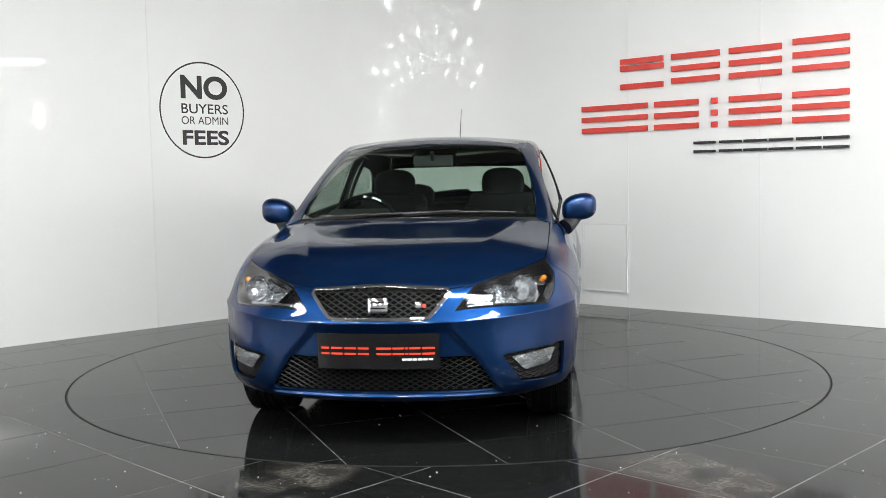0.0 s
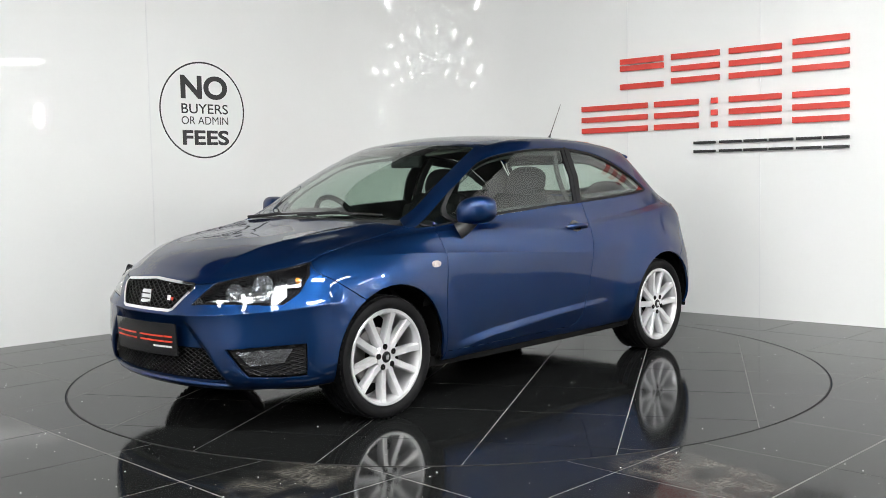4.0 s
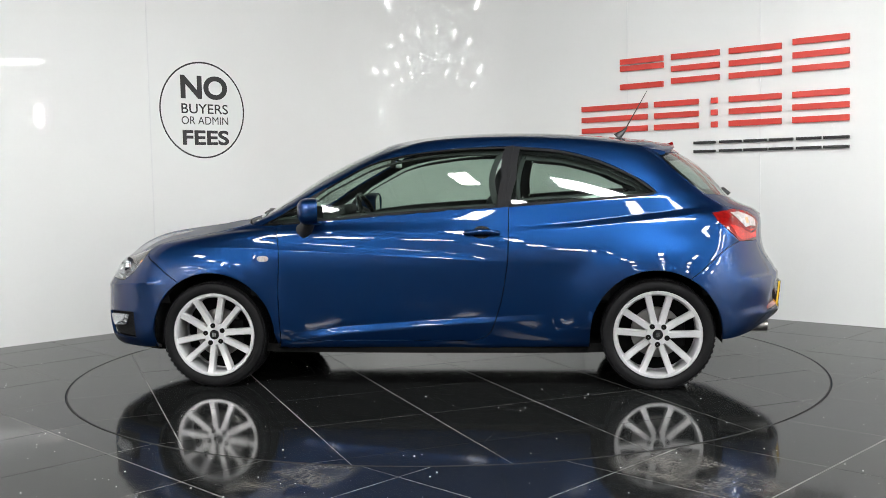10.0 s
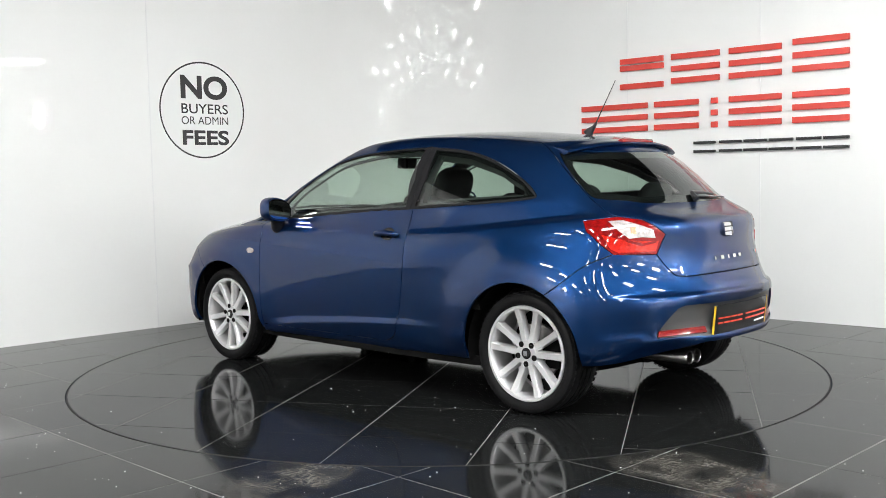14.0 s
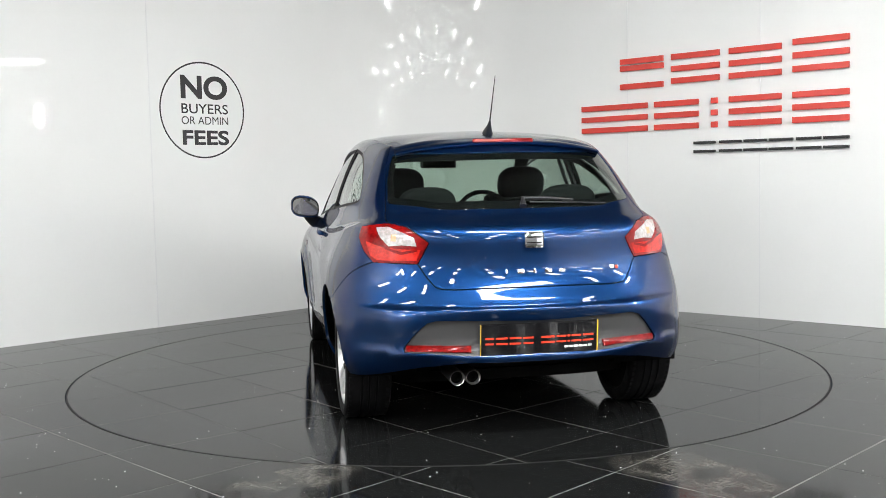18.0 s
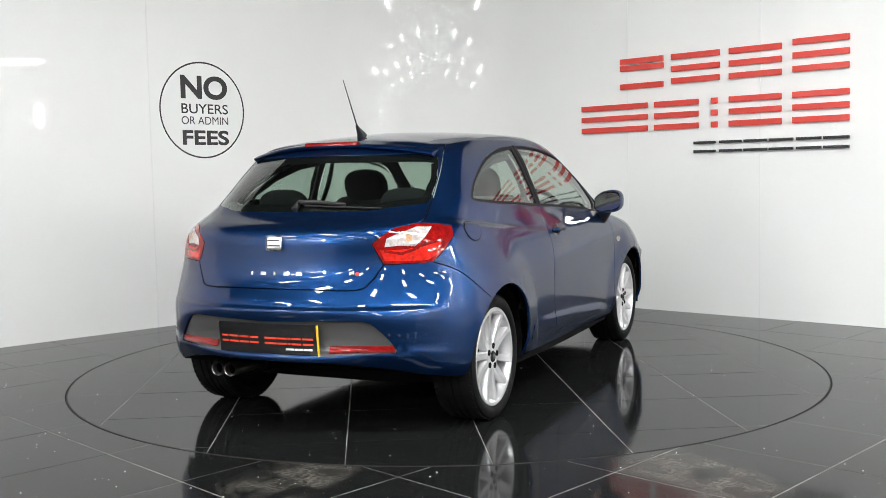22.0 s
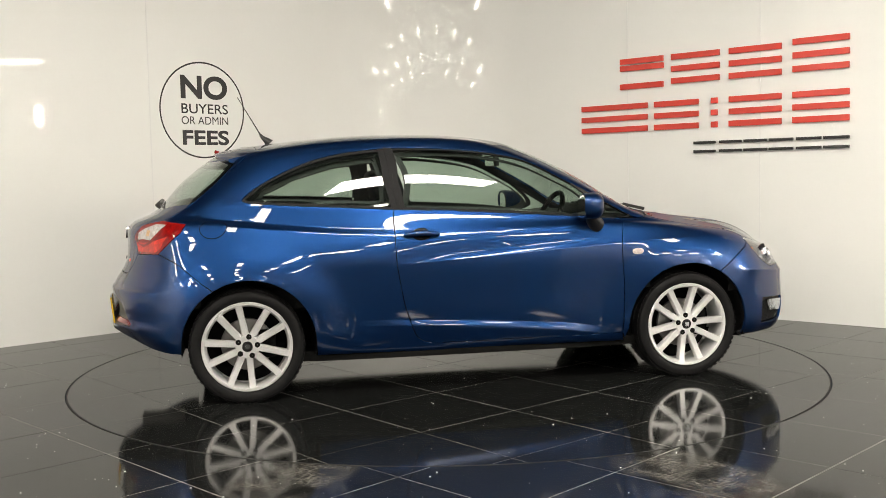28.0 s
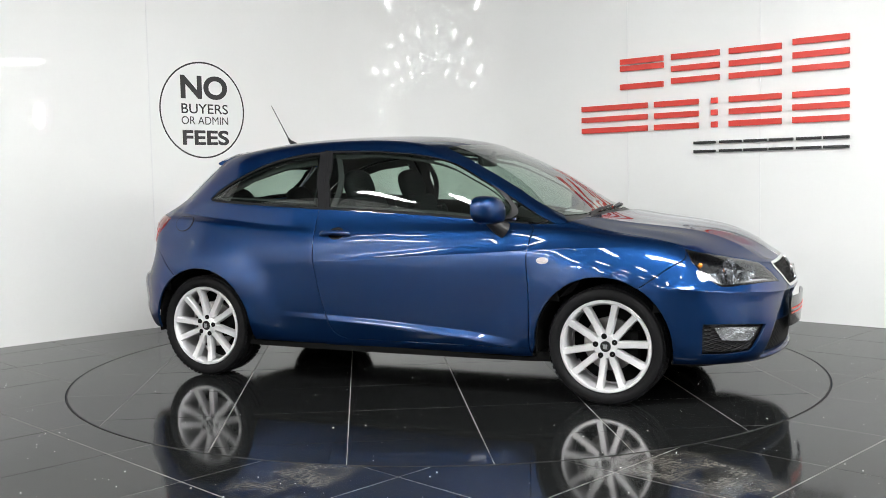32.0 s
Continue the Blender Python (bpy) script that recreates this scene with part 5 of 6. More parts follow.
# ---------------------------------------------------------------- wheels
def wheel(x, y, side, turn, z=0.302):
    """side: 1 outer face to +y, -1 to -y; turn: angle of the first bolt in degrees."""
    m = Matrix.Translation((x, y, z)) @ (pose(0, 0, 0, -90) if side == 1 else pose(0, 0, 0, 90))
    bm = bmesh.new()
    lathe(bm, [(0.215, -0.19), (0.232, -0.19), (0.233, -0.178), (0.219, -0.165), (0.209, -0.09), (0.209, -0.03), (0.215, -0.008), (0.221, 0.0), (0.2335, 0.001), (0.2365, -0.002),
               (0.2370, -0.010), (0.230, -0.016)], m, 72)
    rim = part("wheel", bm, ALLOY, CAR, "silver ten-spoke alloy wheel with low-profile tyre", smooth=True)
    bm = bmesh.new()
    prof = [(0.230, -0.185), (0.244, -0.203), (0.268, -0.208), (0.289, -0.200), (0.2985, -0.182), (0.302, -0.150)]
    for c in (-0.135, -0.10, -0.065):
        prof += [(0.302, c - 0.006), (0.2955, c - 0.004), (0.2955, c + 0.004), (0.302, c + 0.006)]
    prof += [(0.302, -0.035), (0.2985, -0.014), (0.290, 0.003), (0.276, 0.010), (0.258, 0.009), (0.244, 0.003), (0.2375, -0.006), (0.2315, -0.012)]
    lathe(bm, prof, m, 72)
    for k in range(60):     # tread blocks along the shoulders
        a = 2 * math.pi * k / 60
        for h in (-0.017, -0.181):
            add_box(bm, (0.004, 0.019, 0.024), m @ pose(0, 0, 0, 0, 0, math.degrees(a)) @ pose(0.2975, 0, h, 0, 12 if h > -0.1 else -12, 0))
    part("tyre", bm, RUBBER, rim, "black low-profile tyre", smooth=True)
    bm = bmesh.new()
    lathe(bm, [(0.012, -0.012), (0.058, -0.012), (0.066, -0.022), (0.066, -0.06), (0.01, -0.06)], m, 40)
    part("hub", bm, ALLOY, rim, smooth=True)
    bm = bmesh.new()
    lathe(bm, [(0.001, -0.006), (0.024, -0.006), (0.028, -0.010), (0.028, -0.02)], m, 28)
    part("centre_cap", bm, GLOSS_BLACK, rim, "dark centre cap", smooth=True)
    bm = bmesh.new()
    add_box(bm, (0.022, 0.024, 0.003), m @ pose(0, 0, -0.005))
    part("emblem", bm, CHROME, rim, "small plain chrome emblem")
    for k in range(5):
        b = radians(turn + 72 * k)
        for sg in (-1, 1):
            a0, a1 = b + sg * radians(15), b + sg * radians(20.5)
            p0 = Vector((0.040 * math.cos(a0), 0.040 * math.sin(a0), 0))
            p1 = Vector((0.220 * math.cos(a1), 0.220 * math.sin(a1), 0))
            d = (p1 - p0).normalized()
            w = Vector((-d.y, d.x, 0))
            bm = bmesh.new()
            rows = []
            for q, wd, zt in ((0.0, 0.017, -0.013), (0.25, 0.0185, -0.017), (0.6, 0.0175, -0.013), (0.9, 0.0185, -0.006), (1.0, 0.022, -0.003)):
                c = p0.lerp(p1, q)
                sec = [(-wd, zt - 0.040), (-wd * 0.98, zt - 0.006), (-wd * 0.75, zt), (wd * 0.75, zt), (wd * 0.98, zt - 0.006), (wd, zt - 0.040)]
                rows.append([bm.verts.new(m @ (c + w * u + Vector((0, 0, v)))) for u, v in sec])
            for r0, r1 in zip(rows, rows[1:]):
                for i in range(6):
                    bm.faces.new((r0[i], r0[(i + 1) % 6], r1[(i + 1) % 6], r1[i]))
            bm.faces.new(rows[0])
            bm.faces.new(rows[-1][::-1])
            bmesh.ops.recalc_face_normals(bm, faces=bm.faces)
            part("spoke", bm, ALLOY, rim, smooth=True)
        # bolt hole: its shade is a dark disc just proud of the hub
        bm = bmesh.new()
        lathe(bm, [(0.001, -0.0105), (0.0125, -0.0105), (0.0145, -0.009), (0.0145, -0.013)], m @ Matrix.Translation((0.052 * math.cos(b), 0.052 * math.sin(b), 0.0)), 12)
        part("wheel_bolt", bm, DARK, rim, "raised dark disc standing in for the shade in a bolt hole", smooth=True)
    bm = bmesh.new()
    lathe(bm, [(0.06, -0.10), (0.135, -0.10), (0.138, -0.104), (0.138, -0.118), (0.06, -0.118)], m, 48)
    part("brake_disc", bm, STEEL, rim, "grey steel brake disc", smooth=True)
    box("brake_caliper", (0.09, 0.15, 0.06), m @ pose(-0.105 * side, 0.0, -0.11), DARK, rim, 0.012, "dark brake caliper")
    bm = bmesh.new()
    lathe(bm, [(0.001, -0.192), (0.232, -0.192), (0.234, -0.188)], m, 40)
    part("back_plate", bm, DARK, rim, "dark inner wheel face")
    return rim


wheel(1.2345, 0.792, 1, 62)
wheel(-1.2345, 0.795, 1, 16)
wheel(1.2345, -0.792, -1, 25)
wheel(-1.2345, -0.795, -1, 80)


# ---------------------------------------------------------------- mirrors, handles, lamps on the flanks, plates, aerial
def door_mirror(side):
    bm = bmesh.new()
    bmesh.ops.create_uvsphere(bm, u_segments=32, v_segments=20, radius=1.0)
    for v in bm.verts:
        x, y, z = v.co
        e = 0.62
        sx = math.copysign(abs(x) ** e, x)
        x2 = sx * 0.078
        swept = 0.18
        if x2 < -0.045:
            x2, swept = -0.045, 0.0
        y2 = math.copysign(abs(y) ** 0.85, y) * 0.094
        z2 = math.copysign(abs(z) ** 0.8, z) * 0.073 + y2 * 0.14 - (0.012 if z < 0 else 0) * abs(y)
        v.co = (x2 + 0.635 - y2 * swept, (y2 + 0.850) * side, z2 + 0.992)
    bmesh.ops.recalc_face_normals(bm, faces=bm.faces)
    cap = part("door_mirror", bm, PAINT, DOORS[0 if side == 1 else 1], "blue door mirror on a black arm", smooth=True)
    cap.data.set_sharp_from_angle(angle=radians(60))
    bm = bmesh.new()
    tube(bm, [(0.70, 0.775 * side, 0.885), (0.675, 0.80 * side, 0.905), (0.645, 0.835 * side, 0.945), (0.64, 0.85 * side, 0.975)], [0.045, 0.04, 0.036, 0.034], 14)
    part("mirror_arm", bm, BLACK_PLASTIC, cap, "black mirror arm", smooth=True)
    for nm, mat, ry, rz, off, label in (("mirror_rim", GLOSS_BLACK, 0.090, 0.0625, 0.0015, "black rim round the glass"), ("mirror_glass", MIRROR, 0.082, 0.054, 0.0035, "mirror glass")):
        bm = bmesh.new()
        loop = []
        for k in range(40):
            a = 2 * math.pi * k / 40
            y2 = math.copysign(abs(math.cos(a)) ** 0.85, math.cos(a)) * ry
            z2 = math.copysign(abs(math.sin(a)) ** 0.8, math.sin(a)) * rz + y2 * 0.12 - (0.010 if math.sin(a) < 0 else 0) * abs(math.cos(a))
            loop.append((0.590 - off - 0.02 * y2, (y2 + 0.850) * side, z2 + 0.992))
        front = [bm.verts.new(q) for q in loop]
        rear = [bm.verts.new((q[0] + 0.0012, q[1], q[2])) for q in loop]
        bm.faces.new(front)
        for k in range(40):
            bm.faces.new((front[k], front[(k + 1) % 40], rear[(k + 1) % 40], rear[k]))
        bmesh.ops.recalc_face_normals(bm, faces=bm.faces)
        part(nm, bm, mat, cap, label)
    return cap


def door_handle(side):
    d = DOORS[0 if side == 1 else 1]
    cup = [at_side(*p) for p in smooth_line([(-.245, .865), (-.27, .892), (-.30, .898), (-.335, .888), (-.352, .862), (-.33, .838), (-.30, .832), (-.265, .840)], 3, True)]
    if side == -1:
        cup = flip(cup)
    # No hollow in the door: its shade is a flat black patch.
    panel("handle_recess", cup, (GLOSS_BLACK,), d, gap=0.0, lift=0.0012, depth=0.002, label="flat black patch standing in for the shade in the handle recess")
    bm = bmesh.new()
    pts = []
    for k in range(13):
        x = -0.205 - 0.19 * k / 12
        z = 0.866 + 0.004 * math.sin(math.pi * k / 12) - 0.012 * (k / 12 - 0.5) ** 2
        p = body([at_side(x, z)])[0]
        pts.append((x, (p[1] + 0.030 - 0.022 * abs(k / 6 - 1) ** 4) * side, z))
    tube(bm, pts, [0.008] + [0.0125] * 11 + [0.008], 10)
    for v in bm.verts:
        v.co.z = 0.866 + (v.co.z - 0.866) * 1.25
    part("door_handle", bm, PAINT, d, "body-coloured pull handle", smooth=True)


def flank_lamp(side):
    o = [at_side(*p) for p in smooth_line([(.955, .735), (.945, .748), (.915, .750), (.893, .742), (.892, .728), (.905, .720), (.94, .719)], 3, True)]
    if side == -1:
        o = flip(o)
    panel("side_indicator", o, (WHITE_LENS,), CAR, gap=0.0, lift=0.006, depth=0.006, label="small oval clear side indicator")


for side in (1, -1):
    door_mirror(side)
    door_handle(side)
    flank_lamp(side)

flap = flip([at(-1.39 + 0.068 * math.cos(k * math.pi / 14), 0.76, 0.932 + 0.062 * math.sin(k * math.pi / 14)) for k in range(28)])
panel("fuel_flap", flap, (PAINT,), CAR, gap=0.0, lift=0.0040, depth=0.006, label="round blue fuel flap")
flap2 = shrink(flap, -0.004)
panel("fuel_flap_joint", flap2, (DARK,), CAR, holes=[flap], gap=0.0, lift=0.0030, depth=0.005, label="dark joint round the fuel flap")


def bars(parent, m, spans, mat, height, name="letter_bar"):
    """Plain bars in place of lettering: spans of (start, width, height share)."""
    for x, w in spans:
        box(name, (w, height, 0.0015), m @ pose(x + w / 2, 0, 0), mat, parent)


def bend(ob, x0, k):
    """Curve a plate and what is printed on it with the bumper."""
    for o in (ob, *ob.children):
        for v in o.data.vertices:
            v.co.x -= k * v.co.y ** 2


def show_plate(front):
    x = 2.094 if front else -1.985
    z0, tilt = (0.444, 4) if front else (0.458, -6)
    m = pose(x, 0, z0) @ (pose(0, 0, 0, 90, 0, 90) if front else pose(0, 0, 0, 90, 0, -90)) @ pose(0, 0, 0, tilt if front else -tilt)
    h = 0.152
    bm = bmesh.new()
    w = 0.525
    cols = [-w / 2 + 0.004 + (w - 0.008) * i / 14 for i in range(15)]
    prism(bm, [(c, -h / 2) for c in cols] + [(w / 2, -h / 2 + 0.004), (w / 2, h / 2 - 0.004)] + [(c, h / 2) for c in cols[::-1]] + [(-w / 2, h / 2 - 0.004), (-w / 2, -h / 2 + 0.004)], 0.008, m @ pose(0, 0, -0.004))
    bmesh.ops.triangulate(bm, faces=bm.faces)
    pl = part("number_plate", bm, GLOSS_BLACK, CAR, "black show plate with red and white bars")
    k = m @ pose(0, 0, 0.0055)
    xs = [(-0.245, .036), (-0.200, .050), (-0.141, .050), (-0.082, .046), (-0.002, .062), (0.066, .046), (0.118, .012), (0.136, .046), (0.190, .050)]
    bars(pl, k @ pose(0, 0.014, 0), xs, RED_INK, 0.008)
    bars(pl, k @ pose(0, -0.010, 0), xs, RED_INK, 0.008)
    bars(pl, k @ pose(0, -0.034, 0), [(0.105 + 0.022 * i, 0.018) for i in range(6)], WHITE_INK, 0.009, "small_letter_bar")
    if not front:
        box("plate_edge", (0.006, 0.152, 0.0085), m @ pose(0.2600, 0, 0.001), YELLOW, pl, label="thin yellow plate edge")
        box("plate_edge", (0.003, 0.146, 0.010), m @ pose(-0.2635, 0, -0.004), YELLOW, pl, label="thin yellow plate edge")
    bend(pl, x, 0.42 if front else -0.30)


show_plate(True)
show_plate(False)


def on_rear(y, z, lift):
    s = at_rear(y, z)
    p = body([s])[0]
    n = body_normal([s])[0]
    q = Vector(n).to_track_quat("Z", "Y").to_matrix().to_4x4()
    return Matrix.Translation(Vector(p) + Vector(n) * lift) @ q


def badges():
    m = on_rear(0.0, 0.885, 0.006)
    em = box("badge", (0.085, 0.070, 0.010), m, CHROME, GATE, 0.012, "plain square chrome badge")
    for k in (-1, 1):
        box("badge_groove", (0.066, 0.006, 0.003), m @ pose(0.0, 0.012 * k, 0.005), GLOSS_BLACK, em, label="dark groove")
    for i in range(5):
        y = 0.125 - 0.0625 * i
        box("letter_bar", (0.030 if i not in (0, 2) else 0.012, 0.018, 0.005), on_rear(y, 0.748, 0.003), CHROME, GATE, 0.002, "plain chrome letter bar")
    m = on_rear(-0.385, 0.752, 0.003)
    box("trim_badge", (0.024, 0.020, 0.004), m @ pose(-0.013, 0, 0), CHROME, GATE, 0.004, "small chrome trim badge")
    box("trim_badge", (0.016, 0.016, 0.004), m @ pose(0.012, -0.003, 0), RED_INK, GATE, 0.003, "small red trim badge")
    s = at_front(0.0, 0.632)
    p = body([s])[0]
    m = Matrix.Translation(Vector(p) + Vector((0.012, 0, 0))) @ pose(0, 0, 0, 80, 0, 90)
    em = box("badge", (0.088, 0.070, 0.012), m, CHROME, GRILLE, 0.012, "plain square chrome badge")
    for k in (-1, 1):
        box("badge_groove", (0.066, 0.007, 0.003), m @ pose(0.0, 0.012 * k, 0.006), GLOSS_BLACK, em, label="dark groove")
    s = at_front(0.185, 0.632)
    p = body([s])[0]
    m = Matrix.Translation(Vector(p) + Vector((0.006, 0, 0))) @ pose(0, 0, 0, 80, 0, 95)
    box("trim_badge", (0.026, 0.026, 0.004), m @ pose(-0.014, 0, 0), CHROME, GRILLE, 0.003, "small chrome trim badge")
    box("trim_badge", (0.015, 0.015, 0.004), m @ pose(0.010, -0.003, 0), RED_INK, GRILLE, 0.003, "small red trim badge")


badges()


def exhaust():
    bm = bmesh.new()
    tube(bm, [(-1.25, .25, .27), (-1.5, .28, .28), (-1.62, .293, .288)], 0.06, 14)
    ex = part("exhaust", bm, DARK, CAR, "exhaust with twin steel tail pipes", smooth=True)
    for y in (0.280, 0.352):
        bm = bmesh.new()
        m = pose(-1.615, y, 0.290, 0, -90, 0)
        lathe(bm, [(0.028, 0.0), (0.031, 0.02), (0.0335, 0.262), (0.0322, 0.267), (0.0288, 0.264), (0.0284, 0.20)], m, 24)
        pipe = part("tail_pipe", bm, STEEL, ex, "polished steel tail pipe", smooth=True)
        bm = bmesh.new()
        lathe(bm, [(0.0283, 0.235), (0.027, 0.20), (0.001, 0.20)], m, 24)
        part("bore", bm, DARK, pipe, "dark pipe bore", smooth=True)


exhaust()


def aerial():
    bm = bmesh.new()
    tube(bm, [(-1.065, 0, 1.388), (-1.08, 0, 1.405), (-1.105, 0, 1.425), (-1.12, 0, 1.445)], [0.028, 0.02, 0.011, 0.006], 12)
    a = part("aerial", bm, BLACK_PLASTIC, CAR, "black whip aerial on a rubber foot", smooth=True)
    bm = bmesh.new()
    tube(bm, [(-1.11, 0, 1.43), (-1.245, 0, 1.665)], [0.004, 0.0018], 8)
    part("whip", bm, BLACK_PLASTIC, a, smooth=True)


aerial()


def wipers():
    def lay(pts, lift):
        out = []
        for q in pts:
            s = at(*q)
            out.append(Vector(body([s])[0]) + Vector(body_normal([s])[0]) * lift)
        return out
    for a, b in (((1.085, -.52, .955), (1.05, .05, .975)), ((1.09, -.05, .968), (.99, .52, .972))):
        bm = bmesh.new()
        run = [tuple(Vector(a).lerp(Vector(b), k / 6)) for k in range(7)]
        tube(bm, lay(run, 0.010), 0.006, 6)
        tube(bm, lay([run[0], run[2], run[3]], 0.016), 0.007, 6)
        part("wiper", bm, BLACK_PLASTIC, CAR, "black windscreen wiper", smooth=True)
    bm = bmesh.new()
    tube(bm, lay([(-1.725, 0, 1.03), (-1.69, -.01, 1.062), (-1.685, -.12, 1.06), (-1.68, -.25, 1.05)], 0.014), [0.017, 0.012, 0.008, 0.006], 8)
    tube(bm, lay([(-1.70, -.04, 1.05), (-1.69, -.2, 1.04), (-1.655, -.42, 1.035)], 0.008), 0.004, 6)
    part("rear_wiper", bm, BLACK_PLASTIC, GATE, "black rear wiper", smooth=True)


wipers()


# ---------------------------------------------------------------- cabin
def soft_block(bm, size, m, bevel=0.04):
    add_box(bm, size, m, bevel, 3)


def cushion(bm, size, m):
    """A rounded headrest, fuller than an ellipsoid."""
    r = bmesh.ops.create_uvsphere(bm, u_segments=24, v_segments=14, radius=1.0)
    for v in r["verts"]:
        q = [math.copysign(abs(c) ** 0.72, c) for c in v.co]
        v.co = m @ Vector((q[0] * size[0] / 2, q[1] * size[1] / 2, q[2] * size[2] / 2))


def seat(y, x=-0.05):
    bm = bmesh.new()
    soft_block(bm, (0.50, 0.48, 0.15), pose(x + 0.10, y, 0.52, 0, -8, 0), 0.05)
    s = part("seat", bm, CLOTH, CAR, "black cloth front seat", smooth=True)
    for k in (-1, 1):
        box("bolster", (0.46, 0.09, 0.15), pose(x + 0.10, y + 0.21 * k, 0.56, 0, -8, 0), CLOTH, s, 0.04)
    bm = bmesh.new()
    m = pose(x - 0.17, y, 0.56, 0, -18, 0)
    soft_block(bm, (0.13, 0.44, 0.56), m @ pose(0, 0, 0.24), 0.055)
    for k in (-1, 1):
        soft_block(bm, (0.15, 0.09, 0.46), m @ pose(0.035, 0.20 * k, 0.20), 0.04)
    part("backrest", bm, CLOTH, s, smooth=True)
    bm = bmesh.new()
    cushion(bm, (0.11, 0.28, 0.21), m @ pose(0.012, 0, 0.585))
    part("headrest", bm, CLOTH, s, smooth=True)
    bm = bmesh.new()
    for k in (-1, 1):
        tube(bm, [m @ Vector((0, 0.06 * k, 0.46)), m @ Vector((0.01, 0.06 * k, 0.58))], 0.006, 8)
    part("headrest_post", bm, STEEL, s, smooth=True)


def cabin():
    seat(0.36)
    seat(-0.36)
    bm = bmesh.new()
    soft_block(bm, (0.48, 1.22, 0.16), pose(-0.86, 0, 0.54, 0, -8, 0), 0.05)
    rs = part("rear_seat", bm, CLOTH, CAR, "black cloth rear bench", smooth=True)
    m = pose(-1.10, 0, 0.58, 0, -20, 0)
    bm = bmesh.new()
    soft_block(bm, (0.13, 1.16, 0.46), m @ pose(0, 0, 0.19), 0.05)
    part("backrest", bm, CLOTH, rs, smooth=True)
    for y in (-0.36, 0.36):
        bm = bmesh.new()
        cushion(bm, (0.10, 0.29, 0.19), m @ pose(0.0, y, 0.475))
        part("headrest", bm, CLOTH, rs, smooth=True)
    # dashboard
    bm = bmesh.new()
    prof = smooth_line([(1.04, .905), (.92, .935), (.80, .945), (.70, .925), (.665, .86), (.70, .74), (.72, .55), (.86, .50), (1.05, .60)], 4, True)
    prism(bm, [(a, b) for a, b in prof], 1.24, Matrix(((1, 0, 0, 0), (0, 0, 1, -0.62), (0, 1, 0, 0), (0, 0, 0, 1))))
    bmesh.ops.recalc_face_normals(bm, faces=bm.faces)
    da = part("dashboard", bm, DASH, CAR, "dark grey moulded dashboard", smooth=True)
    bm = bmesh.new()
    soft_block(bm, (0.18, 0.34, 0.07), pose(.76, -.36, .955, 0, 10, 0), 0.03)
    part("instrument_hood", bm, DASH, da, smooth=True)
    box("paper_sheet", (0.16, 0.22, 0.002), pose(.90, -.05, .952, 0, 10, 8), WHITE_INK, da, label="white paper sheet lying on the dashboard")
    # steering wheel on the right-hand side
    c = Vector((.54, -.36, .90))
    m = Matrix.Translation(c) @ pose(0, 0, 0, 0, -64, 0)
    bm = bmesh.new()
    loop = [m @ Vector((0.18 * math.cos(2 * math.pi * k / 32), 0.18 * math.sin(2 * math.pi * k / 32), 0)) for k in range(33)]
    tube(bm, loop, 0.016, 8, cap=False)
    sw = part("steering_wheel", bm, GLOSS_BLACK, CAR, "black three-spoke steering wheel", smooth=True)
    bm = bmesh.new()
    soft_block(bm, (0.12, 0.13, 0.05), m @ pose(0, 0, -0.02), 0.02)
    for a in (90, 270, 180):
        soft_block(bm, (0.12, 0.03, 0.02), m @ pose(0, 0, 0, 0, 0, a) @ pose(0.11, 0, -0.008), 0.006)
    part("hub", bm, DASH, sw, smooth=True)
    bm = bmesh.new()
    tube(bm, [m @ Vector((0, 0, -0.02)), m @ Vector((0.0, 0, -0.22))], 0.035, 10)
    part("steering_column", bm, DASH, sw, smooth=True)
    # mirror
    bm = bmesh.new()
    soft_block(bm, (0.035, 0.235, 0.070), pose(.30, 0, 1.262, 0, -8, 0), 0.014)
    rm = part("rear_view_mirror", bm, DASH, CAR, "rear-view mirror on the windscreen", smooth=True)
    box("mirror_glass", (0.002, 0.215, 0.054), pose(.2815, 0, 1.2595, 0, -8, 0), MIRROR, rm)
    bm = bmesh.new()
    tube(bm, [(.31, 0, 1.27), (.35, 0, 1.315)], 0.012, 8)
    part("stem", bm, DASH, rm, smooth=True)
    for k in (-1, 1):
        box("sun_visor", (0.16, 0.34, 0.015), pose(.20, .30 * k, 1.328, 4 * k, 14, 0), HEADLINER, CAR, 0.006, "folded grey sun visor")


cabin()


# ---------------------------------------------------------------- things on the walls
def lettering(text, size, m, mat, parent, width, height, bold):
    """Built-in font letters as a thin mesh, fitted to a box."""
    cu = bpy.data.curves.new("lettering", "FONT")
    cu.body = text
    cu.size = 1.0
    cu.offset = bold
    cu.extrude = 0.0
    ob = bpy.data.objects.new("lettering", cu)
    scene.collection.objects.link(ob)
    bpy.context.view_layer.update()
    me = bpy.data.meshes.new_from_object(ob.evaluated_get(bpy.context.evaluated_depsgraph_get()))
    bpy.data.objects.remove(ob)
    xs = [v.co.x for v in me.vertices]
    ys = [v.co.y for v in me.vertices]
    x0, x1, y0, y1 = min(xs), max(xs), min(ys), max(ys)
    for v in me.vertices:
        v.co = m @ Vector(((v.co.x - x0) / (x1 - x0) * width, (v.co.y - y0) / (y1 - y0) * height, 0))
    me.materials.clear()
    me.materials.append(mat)
    out = new("lettering", me)
    out.parent = parent
    return out


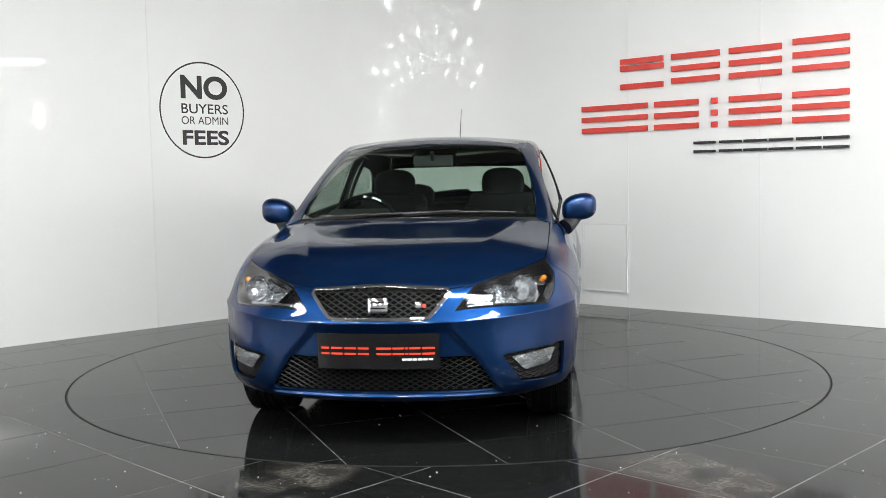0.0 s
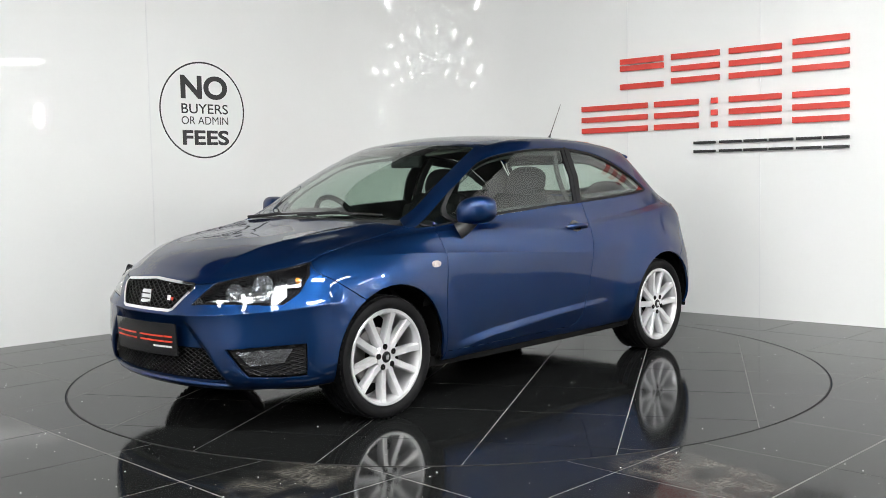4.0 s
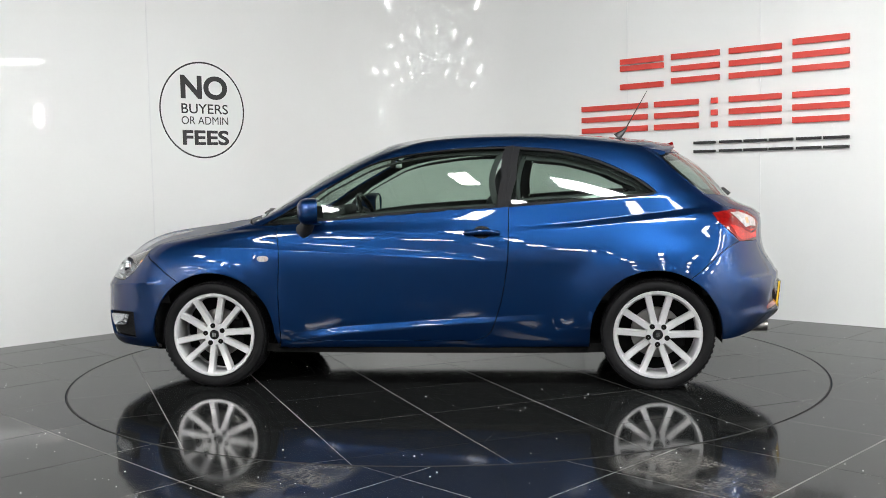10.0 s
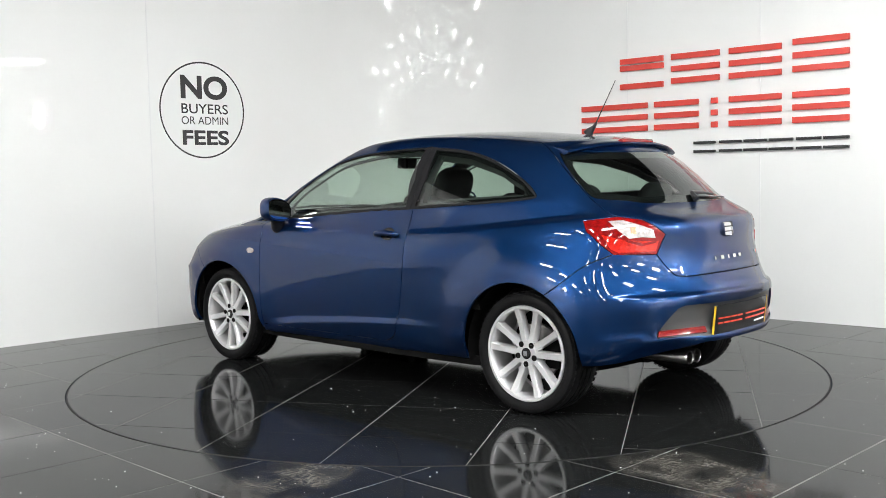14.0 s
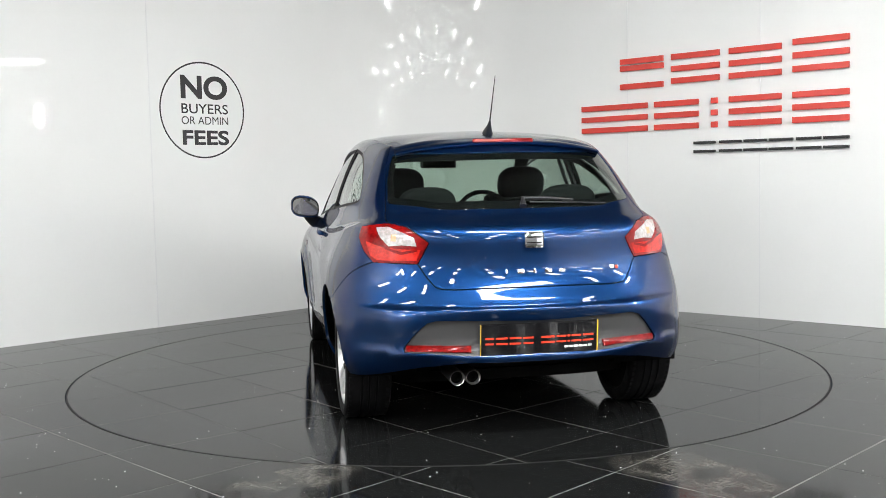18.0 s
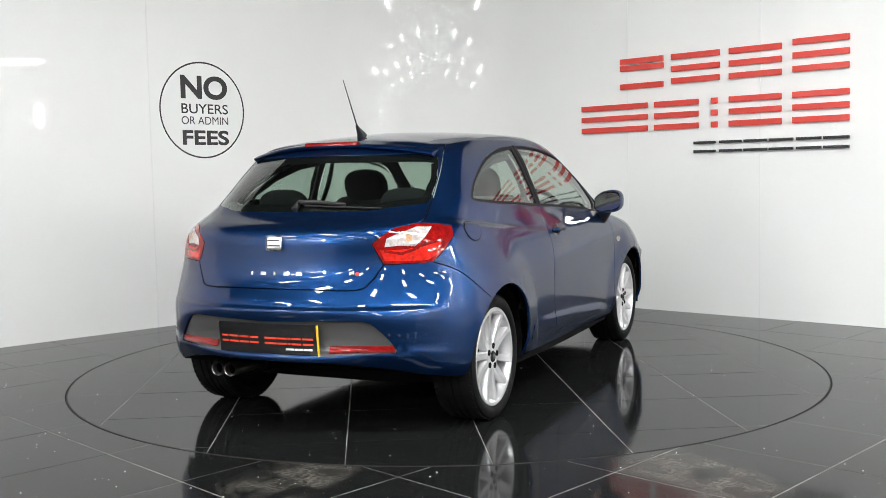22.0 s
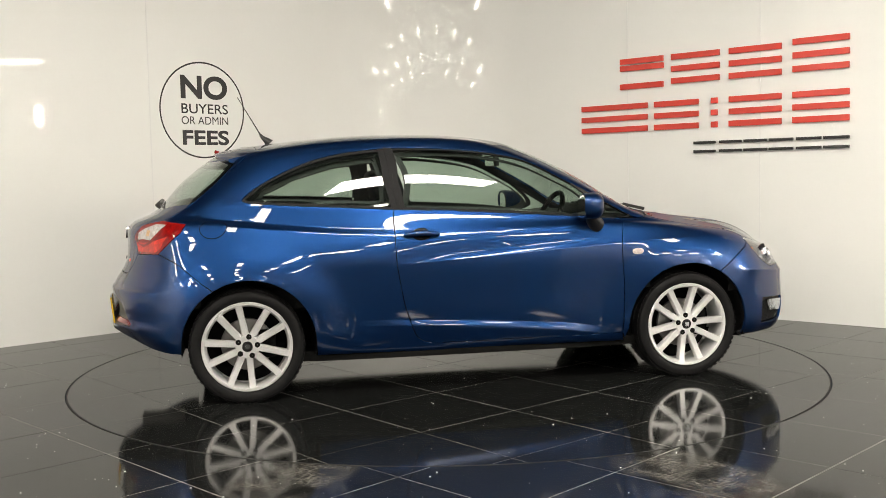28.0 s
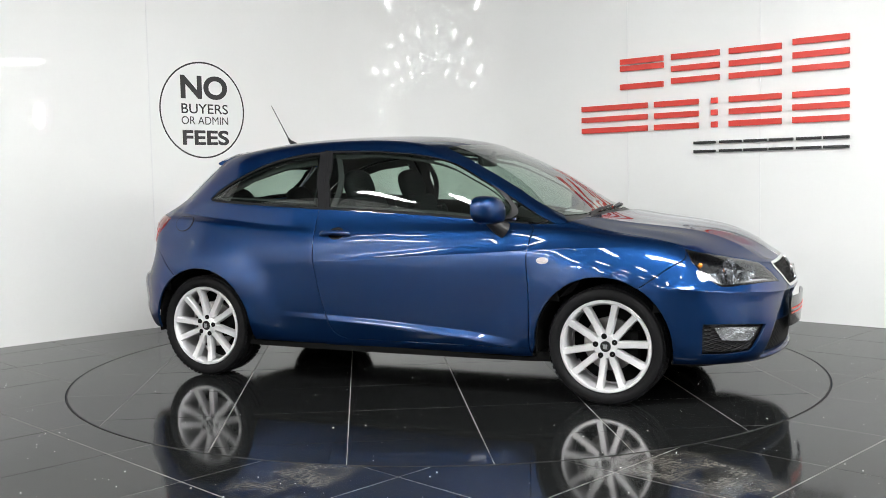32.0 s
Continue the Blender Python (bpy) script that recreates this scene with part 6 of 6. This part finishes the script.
def wall_sticker():
    cx, cz, r = 1.735, 1.763, 0.398
    bm = bmesh.new()
    m = wall_frame(True, cx, cz, 0.0025)
    rows = []
    for rr, zz in ((r - 0.013, 0), (r, 0)):
        rows.append([bm.verts.new(m @ Vector((rr * math.cos(2 * math.pi * k / 96), rr * math.sin(2 * math.pi * k / 96), zz))) for k in range(96)])
    for k in range(96):
        bm.faces.new((rows[0][k], rows[1][k], rows[1][(k + 1) % 96], rows[0][(k + 1) % 96]))
    st = part("wall_sticker", bm, BLACK_INK)
    tagged(st, "round black vinyl lettering stuck on the white wall", "wall sticker")
    for text, u0, u1, z0, z1, bold in (("NO", 1.533, 1.972, 1.853, 2.048, 0.035), ("BUYERS", 1.535, 1.973, 1.734, 1.815, 0.008), ("OR ADMIN", 1.533, 1.972, 1.645, 1.710, 0.0), ("FEES", 1.538, 1.974, 1.474, 1.598, 0.03)):
        lettering(text, 1, wall_frame(True, u0, z0, 0.0025), BLACK_INK, st, u1 - u0, z1 - z0, bold)


def raised_bar(parent, name, u0, u1, z0, z1, mat, lean=0.0):
    bm = bmesh.new()
    m = wall_frame(False, 0, 0, 0.003)
    prism(bm, [(u0, z0), (u1, z0), (u1 + lean, z1), (u0 + lean, z1)], 0.022, m)
    bmesh.ops.recalc_face_normals(bm, faces=bm.faces)
    return part(name, bm, mat, parent)


def wall_sign():
    """Three rows of plain raised bars in place of the lettering."""
    bm = bmesh.new()
    m = wall_frame(False, 0, 0, 0.003)
    prism(bm, [(0.425, 1.888), (0.835, 1.888), (0.835, 1.935), (0.425, 1.935)], 0.022, m)
    bmesh.ops.recalc_face_normals(bm, faces=bm.faces)
    sign = part("wall_sign", bm, RED)
    tagged(sign, "raised plain red and black bars fixed on the white wall", "wall sign")
    for u0, u1, low in ((0.425, 0.835, 1.985), (0.912, 1.338, 1.905), (1.421, 1.849, 1.905), (1.938, 2.362, 1.915)):
        top = 2.148 if u0 < 1.9 else 2.166
        for k in range(3):
            z = low + (top - 0.046 - low) * k / 2
            if u0 < 0.5 and k == 0:
                continue
            raised_bar(sign, "letter_bar", u0, u1, z, z + 0.046, RED)
    for u0, u1 in ((0.030, 0.685), (0.752, 1.156), (1.268, 1.320), (1.421, 1.850), (1.938, 2.364)):
        for k in range(3):
            z = 1.528 + 0.096 * k
            raised_bar(sign, "letter_bar", u0, u1, z, z + 0.046, RED)
    for u0 in (1.114, 1.338, 1.545, 1.752, 1.968, 2.175):
        raised_bar(sign, "small_letter_bar", u0, u0 + 0.19, 1.398, 1.419, BLACK_INK)
        raised_bar(sign, "small_letter_bar", u0, u0 + 0.19, 1.327, 1.348, BLACK_INK)


def wall_joints():
    for left, u in ((True, 1.255), (False, 0.486), (False, 1.672), (False, 2.9), (True, -0.1)):
        bm = bmesh.new()
        m = wall_frame(left, u, 0.0, 0.0)
        prism(bm, [(-0.004, 0.0), (0.004, 0.0), (0.004, WALL_H), (-0.004, WALL_H)], 0.003, m)
        bmesh.ops.recalc_face_normals(bm, faces=bm.faces)
        j = part("trim", bm, WHITE_TRIM)
        tagged(j, "slim white joint strip between wall panels", "trim", kind="structure")


def wall_hatch():
    bm = bmesh.new()
    m = wall_frame(False, 0.25, 0.43, 0.001)
    add_box(bm, (0.436, 0.582, 0.012), m @ pose(0, 0, 0.006), 0.003)
    h = part("access_panel", bm, WALL_WHITE, smooth=True)
    tagged(h, "white access panel fixed low on the wall", "access panel")
    bm = bmesh.new()
    for sx, sy, w, hh in ((0, 0.296, 0.456, 0.012), (0, -0.296, 0.456, 0.012), (0.223, 0, 0.012, 0.60), (-0.223, 0, 0.012, 0.60)):
        add_box(bm, (w, hh, 0.016), m @ pose(sx, sy, 0.008))
    part("frame", bm, WHITE_TRIM, h, "slim white frame")


wall_sticker()
wall_sign()
wall_joints()
wall_hatch()


# ---------------------------------------------------------------- dust on the floor
def dust(name, count, place, parent=None):
    """Small pale flakes lying on the tiles."""
    rng = random.Random(11 if parent else 5)
    verts, faces = [], []
    for _ in range(count):
        x, y = place(rng)
        r = rng.uniform(0.0011, 0.0020) if rng.random() < 0.7 else rng.uniform(0.0022, 0.0046)
        k = len(verts)
        a0 = rng.uniform(0, 6.28)
        for i in range(5):
            a = a0 + 6.283 * i / 5
            q = r * rng.uniform(0.6, 1.2)
            verts.append((x + q * math.cos(a), y + q * math.sin(a), 0.0008))
        verts.append((x, y, 0.0008 + r * 0.8))
        faces += [(k + i, k + (i + 1) % 5, k + 5) for i in range(5)]
    ob = mesh_object(name, verts, faces, WHITE_INK, parent)
    if parent:
        ob["kind"] = "stuff"
        return ob
    return tagged(ob, "scattered pale dust flakes lying on the black tiles", "dust", kind="stuff")


def outer_spot(rng):
    while True:
        x, y = rng.uniform(-3.4, 3.4), rng.uniform(-3.1, 1.4)
        if math.hypot(x, y) > 2.3 and y + abs(x) < 3.6:
            return x, y


def table_spot(rng):
    a, r = rng.uniform(0, 6.283), 2.2 * math.sqrt(rng.random())
    return r * math.cos(a), r * math.sin(a)


dust("dust_flakes", 560, outer_spot)
dust("dust_flakes", 260, table_spot, TABLE)


# ---------------------------------------------------------------- how the turntable and the car turn
def motions():
    rows = [(t, pose(0, 0, 0, 0, 0, heading(t))) for t in range(0, 33)]
    walk(TABLE, rows)
    # the car stands a little off the table's middle
    walk(CAR, [(t, m @ pose(0.002, -0.023, 0, 0, 0, -0.1)) for t, m in rows])


motions()
